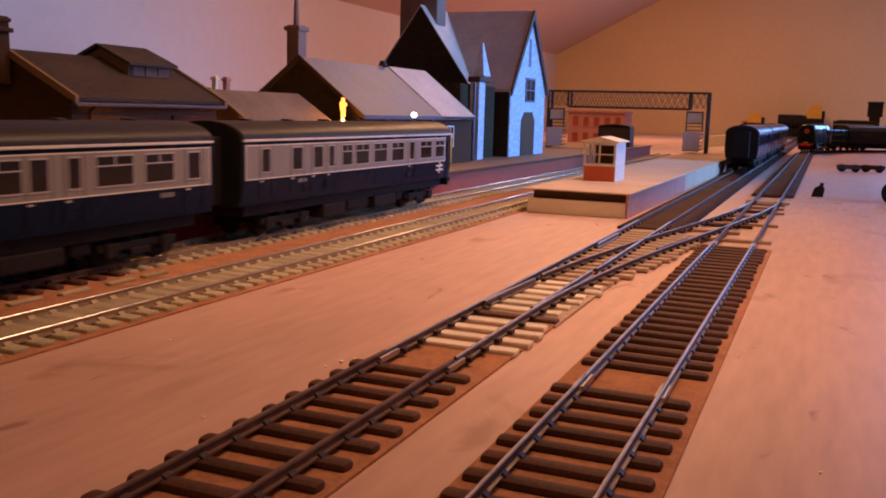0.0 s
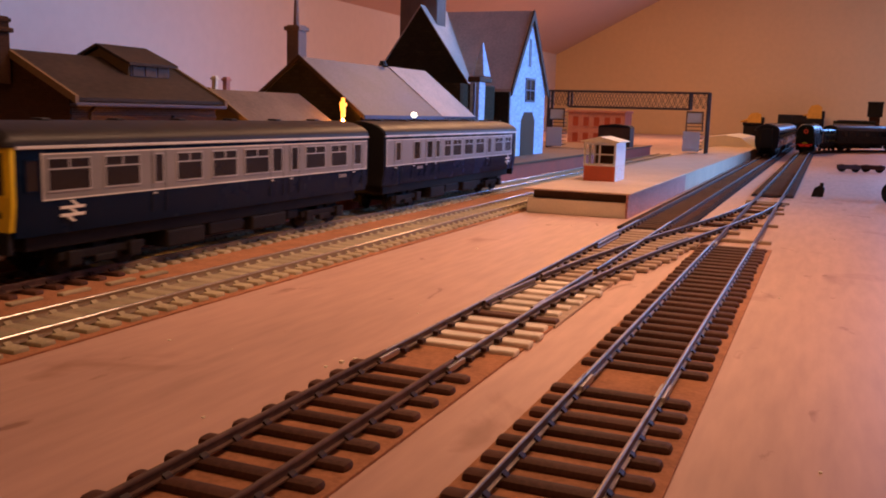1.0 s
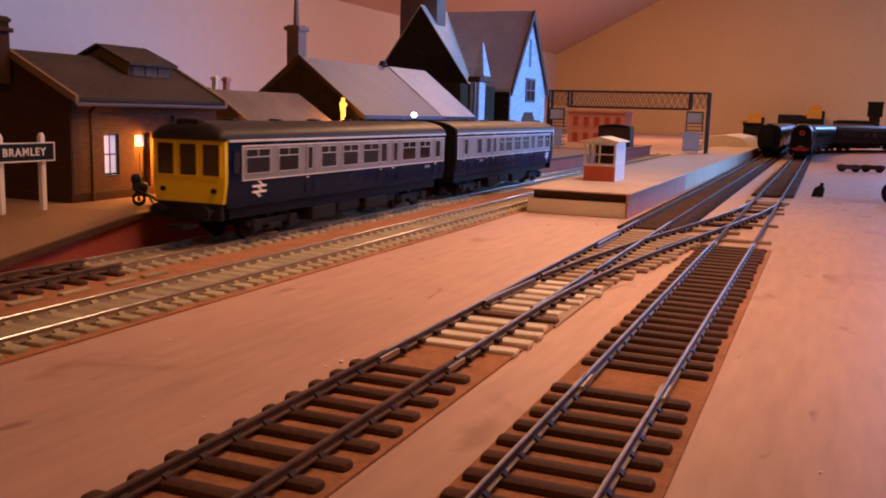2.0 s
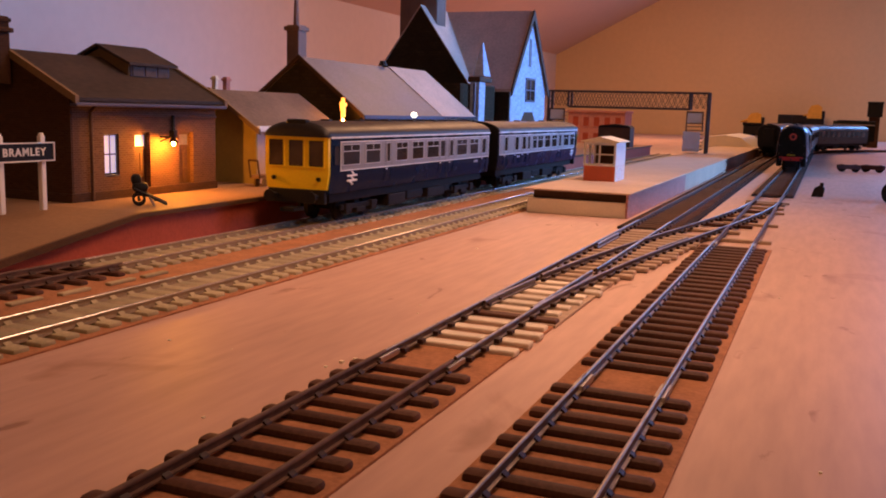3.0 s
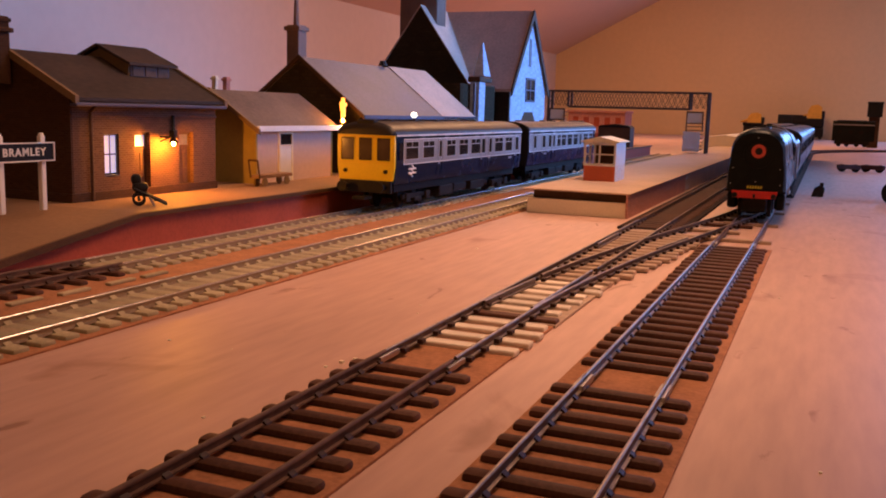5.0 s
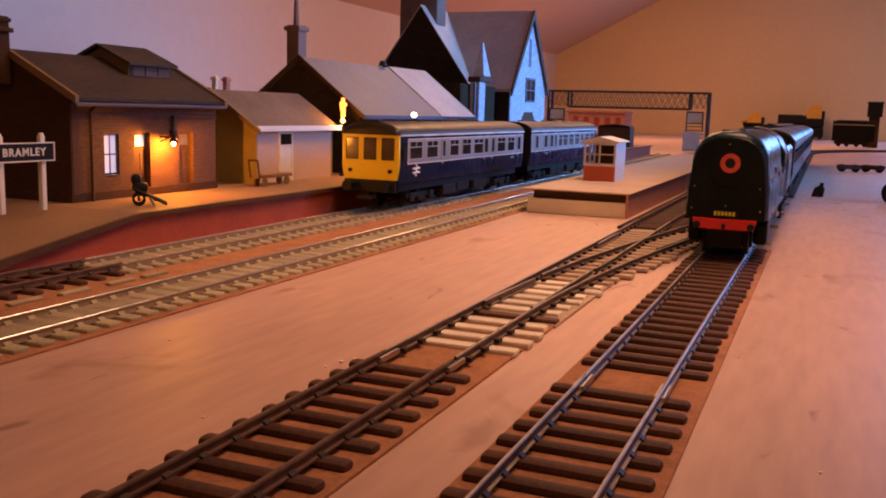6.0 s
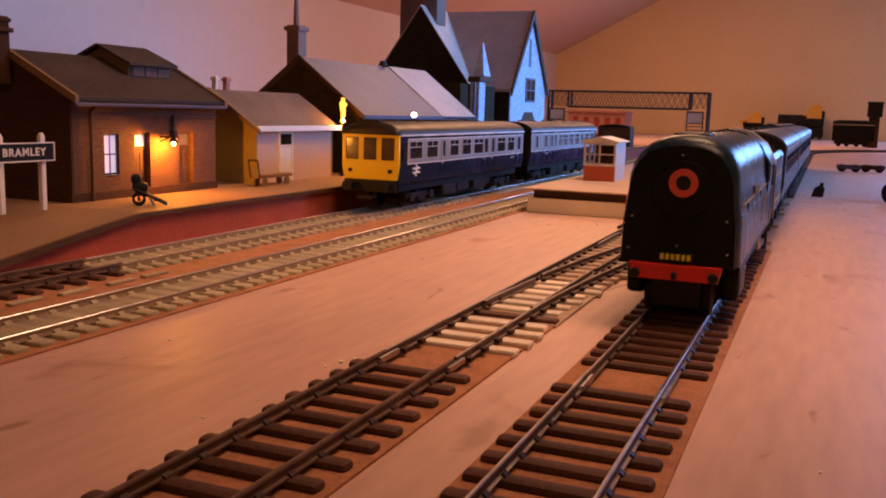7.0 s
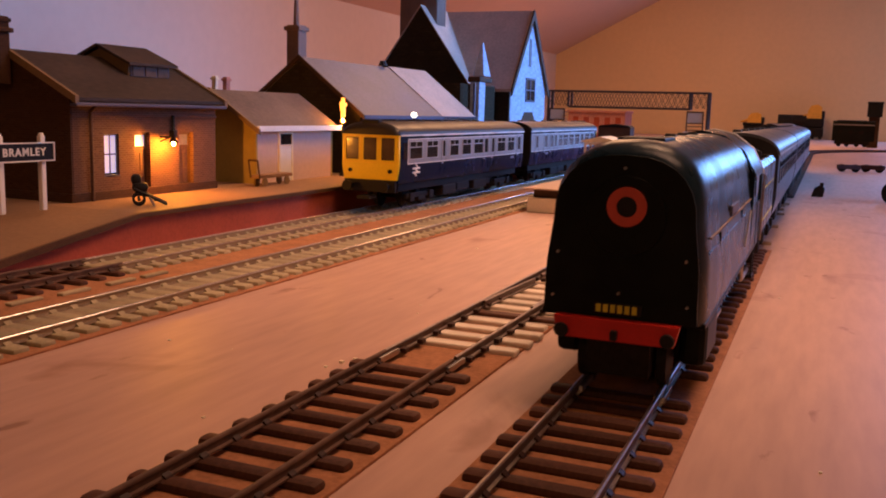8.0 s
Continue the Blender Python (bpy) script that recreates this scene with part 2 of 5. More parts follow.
class Shape:
    """A mesh in the making, in millimetres."""

    def __init__(self):
        self.bm = bmesh.new()

    def box(self, x0, y0, z0, x1, y1, z1, bevel=0.0, m=None):
        c = Matrix.Translation(((x0 + x1) / 2, (y0 + y1) / 2, (z0 + z1) / 2)) @ Matrix.Diagonal((abs(x1 - x0), abs(y1 - y0), abs(z1 - z0), 1))
        made = bmesh.ops.create_cube(self.bm, size=1, matrix=(m @ c) if m else c)["verts"]
        if bevel:
            es = list({e for v in made for e in v.link_edges})
            bmesh.ops.bevel(self.bm, geom=es, offset=bevel, segments=2, affect="EDGES", profile=0.5)
        return self

    def prism(self, profile, axis, a, b):
        """A closed outline swept from a to b. axis y: outline in x, z; axis x: in y, z; axis z: in x, y."""
        def at(u, v, w):
            return {"y": (u, w, v), "x": (w, u, v), "z": (u, v, w)}[axis]
        lo = [self.bm.verts.new(at(u, v, a)) for u, v in profile]
        hi = [self.bm.verts.new(at(u, v, b)) for u, v in profile]
        n = len(profile)
        self.bm.faces.new(lo)
        self.bm.faces.new(hi[::-1])
        for i in range(n):
            self.bm.faces.new((lo[i], hi[i], hi[(i + 1) % n], lo[(i + 1) % n]))
        return self

    def loft(self, rings):
        """Closed rings of equal count, joined in order, with end caps."""
        vs = [[self.bm.verts.new(q) for q in r] for r in rings]
        n = len(vs[0])
        self.bm.faces.new(vs[0])
        self.bm.faces.new(vs[-1][::-1])
        for a, b in zip(vs, vs[1:]):
            for i in range(n):
                self.bm.faces.new((a[i], b[i], b[(i + 1) % n], a[(i + 1) % n]))
        return self

    def cyl(self, p0, p1, r0, r1=None, n=14):
        p0, p1 = Vector(p0), Vector(p1)
        d = p1 - p0
        m = Matrix.Translation((p0 + p1) / 2) @ d.to_track_quat("Z", "Y").to_matrix().to_4x4()
        bmesh.ops.create_cone(self.bm, cap_ends=True, segments=n, radius1=r0, radius2=r0 if r1 is None else r1, depth=d.length, matrix=m)
        return self

    def ball(self, c, r, n=12):
        bmesh.ops.create_uvsphere(self.bm, u_segments=n, v_segments=max(6, n // 2), radius=r, matrix=Matrix.Translation(c))
        return self

    def ring(self, c, r, t, axis="y", n=28, depth=1.0):
        """A flat ring of mean radius r and width t, thick along its axis."""
        rows = []
        for i in range(n):
            a = 2 * math.pi * i / n
            row = []
            for rr, w in ((r - t / 2, -depth / 2), (r + t / 2, -depth / 2), (r + t / 2, depth / 2), (r - t / 2, depth / 2)):
                u, v = rr * math.cos(a), rr * math.sin(a)
                q = {"y": (u, w, v), "x": (w, u, v), "z": (u, v, w)}[axis]
                row.append(self.bm.verts.new(Vector(c) + Vector(q)))
            rows.append(row)
        for i in range(n):
            a, b = rows[i], rows[(i + 1) % n]
            for k in range(4):
                self.bm.faces.new((a[k], b[k], b[(k + 1) % 4], a[(k + 1) % 4]))
        return self

    def data(self, name, material, smooth=False):
        bmesh.ops.recalc_face_normals(self.bm, faces=self.bm.faces)
        bmesh.ops.scale(self.bm, vec=(MM, MM, MM), verts=self.bm.verts)
        me = bpy.data.meshes.new(name)
        self.bm.to_mesh(me)
        self.bm.free()
        me.materials.append(material)
        if smooth:
            me.shade_smooth()
            me.set_sharp_from_angle(angle=radians(38))
        return me


def place(name, me, parent=None, at=(0, 0, 0), label="", rz=0.0):
    ob = new(name, me)
    ob.location = Vector(at) * MM
    if rz:
        ob.rotation_euler[2] = radians(rz)
    if parent:
        ob.parent = parent
    if label:
        ob["label"] = label
    return ob


def part(name, shape, material, parent, label="", at=(0, 0, 0), smooth=False):
    return place(name, shape.data(name, material, smooth), parent, at, label)


def thing(name, at, label, category, group="", kind="", rz=0.0):
    ob = place(name, None, None, at, "", rz)
    return tagged(ob, label, category, group, kind)


def setting(name, shape, material, label, category, smooth=False):
    return tagged(part(name, shape, material, None, smooth=smooth), label, category, "", "structure")


# ---- the room and the baseboard ----
WX, WY = -971, 3400
setting("baseboard", Shape().box(-965, -400, -18, 790, 3390, 0), PLY, "large bare plywood baseboard of the model railway", "baseboard")
setting("floor", Shape().box(-1100, -2500, -760, 900, 3500, -740), DARKWOOD, "dark wooden floor of the attic room below the layout", "floor")
setting("wall_west", Shape().box(WX - 80, -2500, -740, WX, WY + 80, 285), WALL, "low plastered knee wall behind the model station", "wall")


def slope(x):
    return 285 + 0.5116 * (x - WX)


EX = 800
north = Shape().prism([(WX, -740), (290, -740), (290, slope(290)), (WX, 285)], "y", WY, WY + 80)
north.box(290, WY, -740, 750, WY + 80, 220).prism([(290, 640), (750, 640), (750, slope(750)), (290, slope(290))], "y", WY, WY + 80)
north.prism([(750, -740), (EX, -740), (EX, slope(EX)), (750, slope(750))], "y", WY, WY + 80)
setting("wall_north", north, WALLFAR, "buff plastered gable wall with a small window", "wall")
setting("wall_south", Shape().prism([(WX, -740), (EX, -740), (EX, slope(EX)), (WX, 285)], "y", -2580, -2500), WALL, "plain plastered wall at the other end", "wall")
top = slope(EX)
east = Shape().box(EX, -2500, -740, EX + 80, WY, 110).box(EX, -2500, 560, EX + 80, WY, top).box(EX, -2500, 110, EX + 80, 610, 560).box(EX, 1490, 110, EX + 80, WY, 560)
setting("wall_east", east, WALL, "plastered side wall with a low wide window", "wall")
setting("ceiling", Shape().prism([(WX - 80, 285 - 41), (EX + 80, slope(EX + 80)), (EX + 80, slope(EX + 80) + 60), (WX - 80, 305)], "y", -2580, WY + 80), CEIL, "sloping plastered attic ceiling", "ceiling")
win = thing("window_1", (EX + 20, 1050, 110), "white-framed low window that lets in blue daylight", "window", kind="structure")
fr = Shape().box(0, -440, 0, 40, -405, 450).box(0, 405, 0, 40, 440, 450).box(0, -405, 0, 40, 405, 35).box(0, -405, 415, 40, 405, 450).box(0, -12, 35, 40, 12, 415)
part("window_frame", fr, WHITE, win)
for s in (-1, 1):
    pn = part("pane", Shape().box(18, s * 12, 35, 22, s * 405, 415), PANE, win)
    pn.visible_shadow = False
win = thing("window_2", (520, WY + 20, 220), "small white-framed gable window with blue daylight", "window", kind="structure")
part("window_frame", Shape().box(-230, 0, 0, -205, 40, 420).box(205, 0, 0, 230, 40, 420).box(-205, 0, 0, 205, 40, 25).box(-205, 0, 395, 205, 40, 420), WHITE, win)
pn = part("pane", Shape().box(-205, 18, 25, 205, 22, 395), PANE, win)
pn.visible_shadow = False
# ---- track ----
def sleeper_mesh(name, material, length, width=4.0, h=2.0, bevel=0.25):
    s = Shape()
    s.box(-length / 2, -width / 2, 0, length / 2, width / 2, h, bevel)
    return s.data(name, material, True)


def add_chairs(s, y):
    for side in (-1, 1):
        for d in (-1, 1):
            x = side * 8.6 + d * 1.15
            s.prism([(x - 0.7, 2.0), (x + 0.7, 2.0), (x + (0.7 if d < 0 else 0.2), 3.2 if d < 0 else 2.6), (x - (0.7 if d > 0 else 0.2), 3.2 if d > 0 else 2.6)], "y", y - 1.1, y + 1.1)


CHAIR_ME = Shape().prism([(-0.7, 2.0), (0.5, 2.0), (0.1, 2.5), (-0.6, 3.0)], "y", -0.85, 0.85).data("chair", CHAIR)


def rail_profile(x, z=2.0):
    half = [(0.9, 0), (0.9, 0.35), (0.28, 0.5), (0.28, 1.45), (0.48, 1.6), (0.48, 1.85), (0.43, 2.08), (0.29, 2.27), (0.1, 2.35)]
    return [(x + a, z + b) for a, b in half] + [(x - a, z + b) for a, b in half[::-1]]


def curved_rail(path, z=2.0):
    """A rail along a list of (x, y)."""
    s = Shape()
    rings = []
    for x, y in path:
        rings.append([(px, y, pz) for px, pz in rail_profile(x, z)])
    return s.loft(rings)


SLEEPER_ME = sleeper_mesh("sleeper", SLEEPER, 30, 3.9, 2.2, 1.05)
CONC_ME = sleeper_mesh("sleeper", CONCRETE, 29, 5.0, 2.3, 0.7)


def track(name, x, y0, y1, pitch, label, sleeper=SLEEPER_ME, rails=True, start=None, chairs=True, jitter=0.5, railmat=RAIL, end=None, z=0.0, chairmat=CHAIR):
    tk = thing(name, (x, 0, z), label, "track", "tracks of the layout")
    y = y0 if start is None else start
    stop = y1 if end is None else end
    rnd = random.Random(int(x * 7 + y0))
    ch = Shape()
    near = y0 > 0 and y1 < 450
    while y < stop + 0.01:
        sl = place("sleeper", sleeper, tk, (rnd.uniform(-jitter, jitter), y, 0), rz=rnd.uniform(-1, 1) * jitter)
        if chairs and near:
            for side in (-1, 1):
                for d in (-1, 1):
                    place("chair", CHAIR_ME, tk, (side * 8.6 + d * 1.15, y, 0), rz=90 - d * 90)
        elif chairs:
            add_chairs(ch, y)
        y += pitch
    if not near:
        tagged(part("chair_stuff", ch, chairmat, tk, "small rail chairs"), kind="stuff")
    if rails:
        for side in (-8.6, 8.6):
            part("rail", Shape().prism(rail_profile(side), "y", y0 - 2, y1 + 2), railmat, tk, smooth=True)
    return tk


RAILPALE = rail_mat("pale_golden_rail", (0.95, 0.88, 0.76), (0.26, 0.17, 0.10), 0.16)
TURNCARD = mat("pale_turnout_card", (0.42, 0.30, 0.21), 0.8, var=0.2, fine=500, coarse=60, spec=0.15)
CARD_ME = sleeper_mesh("timber", TURNCARD, 30, 4.4, 1.6)


MAIN = -236.5  # centre line of the railcars' track


# cork and ballast strips under the tracks
def strip(name, x0, x1, y0, y1, material, label, h=0.7, z=0.0):
    setting(name, Shape().box(x0, y0, z, x1, y1, z + h, 0.2), material, label, "trackbed")


strip("trackbed_1", -257, -170.5, -60, 1500, CORK, "brown cork strip under the two main tracks")
strip("trackbed_2", -97.5, -67.5, -60, 246, CORK, "brown cork strip under the siding")
strip("trackbed_8", -98, -67, 246.2, 487, TURNCARD, "pale card under the hand-built turnout", 0.9)
strip("trackbed_3", -51.8, -19.3, -60, 446, CORK, "brown cork strip under the near siding")
strip("trackbed_4", -101, -66, 488, 3380, BALLAST, "dark ballast strip beside the island platform", 1.4)
strip("trackbed_5", MAIN - 7.6, MAIN + 7.6, 250, 1500, GREYBALLAST, "beige ballast between the rails of the main track", 1.1, 0.7)
strip("trackbed_6", -194.6, -179.4, -60, 1500, GREYBALLAST, "beige ballast between the rails of the second track", 1.1, 0.7)
strip("trackbed_7", -52, -20, 762, 1800, BALLAST, "dark ballast under the far part of the siding", 0.6, 0.7)

track("track", -36, 44, 188.2, 8.96, "brown-sleepered siding track with bright rails", start=44.3)
track("track", -36, 190, 438, 8.96, "brown-sleepered siding track with bright rails", start=211.6)
track("track", -36, 440.2, 770, 78, "siding track of dull rails on sparse pale timbers", CARD_ME, start=470, railmat=RAILDULL, chairs=False)
track("track", -36, 772, 1798, 8.96, "far dull brown-sleepered siding track", railmat=RAILDULL)


# the siding bends away beyond its straight
BEND, RADIUS = 1800.0, 500.0


def along(q, x0=-35.8):
    """Place and turn on the siding, q millimetres along it."""
    if q <= BEND:
        return x0, q, 0.0
    a = (q - BEND) / RADIUS
    return x0 + RADIUS * (1 - math.cos(a)), BEND + RADIUS * math.sin(a), a


def bent_bar(off, half, z0, z1, q0=1800, q1=2900, step=20):
    """A bar of rectangular section that follows the bend, off to one side of its centre."""
    rings, q = [], q0
    while q <= q1:
        x, y, a = along(q, -36)
        ux, uy = math.cos(a), -math.sin(a)
        rings.append([(x + ux * (off + w), y + uy * (off + w), z) for w, z in ((-half, z0), (half, z0), (half, z1), (-half, z1))])
        q += step
    return Shape().loft(rings)


setting("trackbed_9", bent_bar(0, 16, 0, 1.0), BALLAST, "dark ballast under the bend of the siding", "trackbed")
bend = thing("track", (0, 0, 0), "dull siding track that bends across the board", "track", "tracks of the layout")
for off in (-8.6, 8.6):
    part("rail", bent_bar(off, 0.5, 2.0, 4.3), RAILDULL, bend)
q = 1806.0
while q < 2895:
    x, y, a = along(q, -36)
    place("sleeper", SLEEPER_ME, bend, (x, y, 0), rz=-math.degrees(a))
    q += 8.96
track("track", -83.8, 44, 186, 9.3, "brown-sleepered siding track with worn rails", end=186, railmat=RAILDULL)
track("track", -83.8, 505, 3370, 8.96, "dark platform siding track", start=492, railmat=RAILDULL)
track("track", MAIN, -60, 248, 9.2, "dull main track with brown sleepers", start=-60, railmat=RAILDULL)
track("track", MAIN, 250, 1480, 7.7, "main track on pale concrete sleepers", CONC_ME, z=-0.4, railmat=RAILPALE, chairmat=CONCRETE)
track("track", -187, -60, 1480, 7.7, "second main track on pale concrete sleepers", CONC_ME, z=-0.4, railmat=RAILPALE, chairmat=CONCRETE)


def ease(u):
    u = max(0.0, min(1.0, u))
    return u * u * (3 - 2 * u)


def cross(y):
    return -83.8 + 47.8 * ease((y - 240) / 455)


turnout = thing("turnout", (0, 0, 0), "hand-built crossover turnout on pale bare timbers", "turnout")
rnd = random.Random(5)
y = 211.0
while y < 700:
    lo = -95.8 if y < 480 else cross(y) - 14
    hi = max(-68.5, cross(y) + 14) if y < 560 else cross(y) + 12
    w = 4.4
    dark = abs(y - 254) < 5 or (y > 480 and rnd.random() < 0.3)
    hi = min(hi, -53 if y < 470 else -21)
    part("timber", Shape().box(lo + rnd.uniform(-1, 1), y - w / 2, 0.2, hi + rnd.uniform(-1, 2.5), y + w / 2, 1.95, 0.5), SLEEPER if dark else TIMBER if y < 315 else TURNCARD, turnout, "dark stained timber" if dark else "")
    y += 9.6 if y < 470 else 31
ys = [190 + i * 9 for i in range(60) if 190 + i * 9 <= 700]
part("stock_rail", Shape().prism(rail_profile(-92.4), "y", 188, 503), RAIL, turnout, smooth=True)
part("stock_rail", curved_rail([(cross(q) + 8.6, q) for q in ys]), RAIL, turnout, smooth=True)
part("closure_rail", Shape().prism(rail_profile(-75.2), "y", 330, 503), RAIL, turnout, smooth=True)
part("switch_blade", Shape().prism(rail_profile(-75.9), "y", 252, 326), RAIL, turnout, smooth=True)
part("closure_rail", curved_rail([(cross(q) - 8.6, q) for q in ys if q > 300]), RAIL, turnout, smooth=True)
part("switch_blade", curved_rail([(cross(q) - 7.6, q) for q in ys if 246 < q < 300]), RAIL, turnout, smooth=True)
part("check_rail", Shape().prism(rail_profile(-90.2), "y", 395, 440), RAIL, turnout, smooth=True)
part("check_rail", curved_rail([(cross(q) + 6.4, q) for q in ys if 390 < q < 445]), RAIL, turnout, smooth=True)
for q in range(196, 690, 10):
    for x in ([-92.4] if q < 500 else []) + [cross(q) + 8.6] + ([cross(q) - 8.6] if q > 300 else []) + ([-75.2] if 330 < q < 500 else []):
        for d in (-1.4, 1.4):
            part("chair", Shape().box(x + d - 0.8, q - 1.2, 1.9, x + d + 0.8, q + 1.2, 3.1, 0.2), CHAIR, turnout)
for x, q in ((-44.6, 189), (-27.4, 189), (-92.4, 188.5), (-75.2, 188.5), (-44.6, 439), (-27.4, 439)):
    jn = part("rail_joiner", Shape().box(x - 1.2, q - 5, 2.05, x + 1.2, q + 5, 3.5, 0.2), STEEL, None)
    tagged(jn, "bright folded metal rail joiner on the rail ends", "rail joiner", "rail joiners")

# pale strips of bare timber beside the dull end of the main track
for i, (x, y) in enumerate(((-216, 196), (-214.5, 214), (-214, 234), (-217, 180), (-213.5, 250))):
    tagged(part("timber_strip", Shape().box(x - 1.3, y - 6, 0.7, x + 1.3, y + 6, 1.7, 0.3), CONCRETE, None), "short pale strip of bare timber beside the track", "timber strip", "timber strips")

# crumbs of cork, glue and ballast dropped on the board
crumb = Shape()
r = random.Random(21)
for _ in range(60):
    x, y = r.uniform(-160, 120), r.uniform(110, 900) ** 1.0
    a = r.uniform(0.15, 0.4)
    crumb.box(x - a, y - a, 0, x + a * r.uniform(0.4, 1.4), y + a, a * 0.7, m=None)
for x, y, a in ((-103, 186, 0.5), (-101.5, 190, 0.4), (-104.5, 181, 0.35), (-219, 193, 0.8)):
    crumb.box(x - a, y - a, 0, x + a, y + a, a * 1.2)
tagged(part("crumbs", crumb, CREAM, None), "scattered pale crumbs of glue and ballast on the board", "debris", "", "stuff")
# ---- platforms ----
pf = thing("platform", (0, 0, 0), "long station platform with tan top and maroon painted face", "platform")
pro = [(205, 0), (1500, 0), (1500, 13.9), (299, 13.9), (205, 0.4)]
part("face", Shape().prism(pro, "x", -560, -263.5), MAROON, pf, "maroon painted face")
part("top", Shape().prism([(203, 0.2), (299, 13.92), (1501, 13.92), (1501, 15.2), (298, 15.2), (203, 1.5)], "x", -562, -262.6), PLATTOP, pf, "tan card top")
part("edging", Shape().prism([(203, 0), (203, 1.45), (298, 15.15), (1501, 15.15), (1501, 13.2), (299, 13.2), (214, 0)], "x", -262.6, -260.8), DARKWOOD, pf, "dark brown edging strip")

isl = thing("island_platform", (0, 0, 0), "unfinished island platform of wood with a brick-paper side", "platform")
part("core", Shape().box(-168.5, 539, 0, -107, 2000, 9.0, 0.4), CREAM, isl, "cream painted wooden core")
part("riser", Shape().box(-166, 544, 9, -107.5, 2000, 14.2), DARKWOOD, isl, "dark brown wooden riser")
part("top", Shape().box(-171, 537.5, 14.2, -104.5, 2000, 15.2, 0.3), ISLTOP, isl, "tan card top")
part("brick_facing", Shape().box(-107, 538, 0, -105.6, 775, 14.1, 0.2), REDCARD, isl, "red brick-paper facing")
part("side_facing", Shape().box(-106.6, 775.5, 0, -105.8, 2000, 14.1), ISLTOP, isl)


# ---- model buildings ----
def gable_roof(parent, x0, x1, xr, y0, y1, ze, zr, material, over=4, thick=1.6, name="roof_slope"):
    """Two sloping slabs over a ridge at xr that runs along y."""
    for xe in (x1, x0):
        s = 1 if xe > xr else -1
        sl = (ze - zr) / (xe - xr)
        xo = xe + s * over
        zo = zr + sl * (xo - xr)
        part(name, Shape().prism([(xr, zr), (xo, zo), (xo, zo + thick), (xr, zr + thick)], "y", y0, y1), material, parent)


def sash_window(parent, x, y0, y1, z0, z1, glass=GLASS, cols=2, rows=2, frame_mat=WHITE, fw=0.7, label=""):
    """A framed window in a wall that faces east."""
    w = part("window", Shape().box(x - 0.2, y0, z0, x + 0.25, y1, z1), glass, parent, label)
    f = Shape()
    f.box(x, y0 - fw, z0 - fw, x + 0.7, y0, z1 + fw).box(x, y1, z0 - fw, x + 0.7, y1 + fw, z1 + fw)
    f.box(x, y0, z1, x + 0.7, y1, z1 + fw)
    for i in range(1, cols):
        q = y0 + (y1 - y0) * i / cols
        f.box(x, q - fw * 0.35, z0, x + 0.55, q + fw * 0.35, z1)
    for i in range(1, rows):
        q = z0 + (z1 - z0) * i / rows
        f.box(x, y0, q - fw * 0.4, x + 0.5, y1, q + fw * 0.4)
    part("frame", f, frame_mat, w)
    part("sill", Shape().box(x, y0 - 1.5, z0 - fw - 1.2, x + 1.6, y1 + 1.5, z0 - fw, 0.2), frame_mat, w)
    return w


PZ = 15.2
# brick booking office
b1 = thing("station_building", (-310, 0, PZ), "brown brick model booking office with slate roof and lit lamp", "building")
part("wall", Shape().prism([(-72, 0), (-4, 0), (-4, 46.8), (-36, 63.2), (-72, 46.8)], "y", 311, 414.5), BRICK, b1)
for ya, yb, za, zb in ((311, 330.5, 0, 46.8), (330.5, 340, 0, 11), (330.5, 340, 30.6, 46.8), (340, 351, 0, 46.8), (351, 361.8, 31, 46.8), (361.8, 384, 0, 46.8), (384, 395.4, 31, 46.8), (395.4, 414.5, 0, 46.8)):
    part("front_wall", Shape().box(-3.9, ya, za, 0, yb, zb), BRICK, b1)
# The gable's shade is put into its brick colour.
part("gable_wall", Shape().prism([(-72.3, 0), (0.3, 0), (0.3, 46.6), (-36, 65), (-72.3, 46.6)], "y", 309.8, 311), BRICKDARK, b1, "brick gable end darkened for shade")
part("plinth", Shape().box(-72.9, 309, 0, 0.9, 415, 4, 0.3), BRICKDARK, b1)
part("string_course", Shape().box(-1, 310.2, 38, 0.7, 414.8, 39.6, 0.2), BRICK, b1)
gable_roof(b1, -72, 0, -36, 309, 416, 48.1, 66.5, SLATE, over=5)
part("gutter", Shape().box(4.2, 308, 43.2, 6.2, 417, 45.0, 0.5), GUTTER, b1, "slate blue gutter")
part("fascia", Shape().box(0.2, 310, 43.2, 4.2, 415, 44.4), GUTTER, b1)
for yy in (307.6, 415.4):
    for s in (-1, 1):
        pr = [(-36, 65.8), (-36, 69.4), (-36 + s * 42, 47.8), (-36 + s * 42, 44.4)]
        part("bargeboard", Shape().prism(pr, "y", yy, yy + 2.2), BARGE, b1, "ochre bargeboard")
# raised lantern on the ridge
ln = part("lantern", Shape().prism([(-54, 54), (-18, 54), (-18, 65.4), (-36, 73), (-54, 65.4)], "y", 368, 399), BARGE, b1, "ridge lantern with slate roof")
for s in (-1, 1):
    part("lantern_roof", Shape().prism([(-36, 73.2), (-36 + s * 21.5, 64), (-36 + s * 21.5, 65.4), (-36, 74.8)], "y", 365, 402), SLATE, ln)
part("louvre_frame", Shape().box(-18, 369, 58.2, -17.4, 398, 64.6), GUTTER, ln)
for i in range(3):
    part("louvre", Shape().box(-17.6, 370 + i * 9.4, 58.8, -16.8, 378 + i * 9.4, 64, 0.2), SHEDROOF, ln)
sash_window(b1, -1.6, 331.2, 339.2, 12.2, 29.8, LITWIN, 2, 2, GUTTER, 0.8, "lit white sash window")
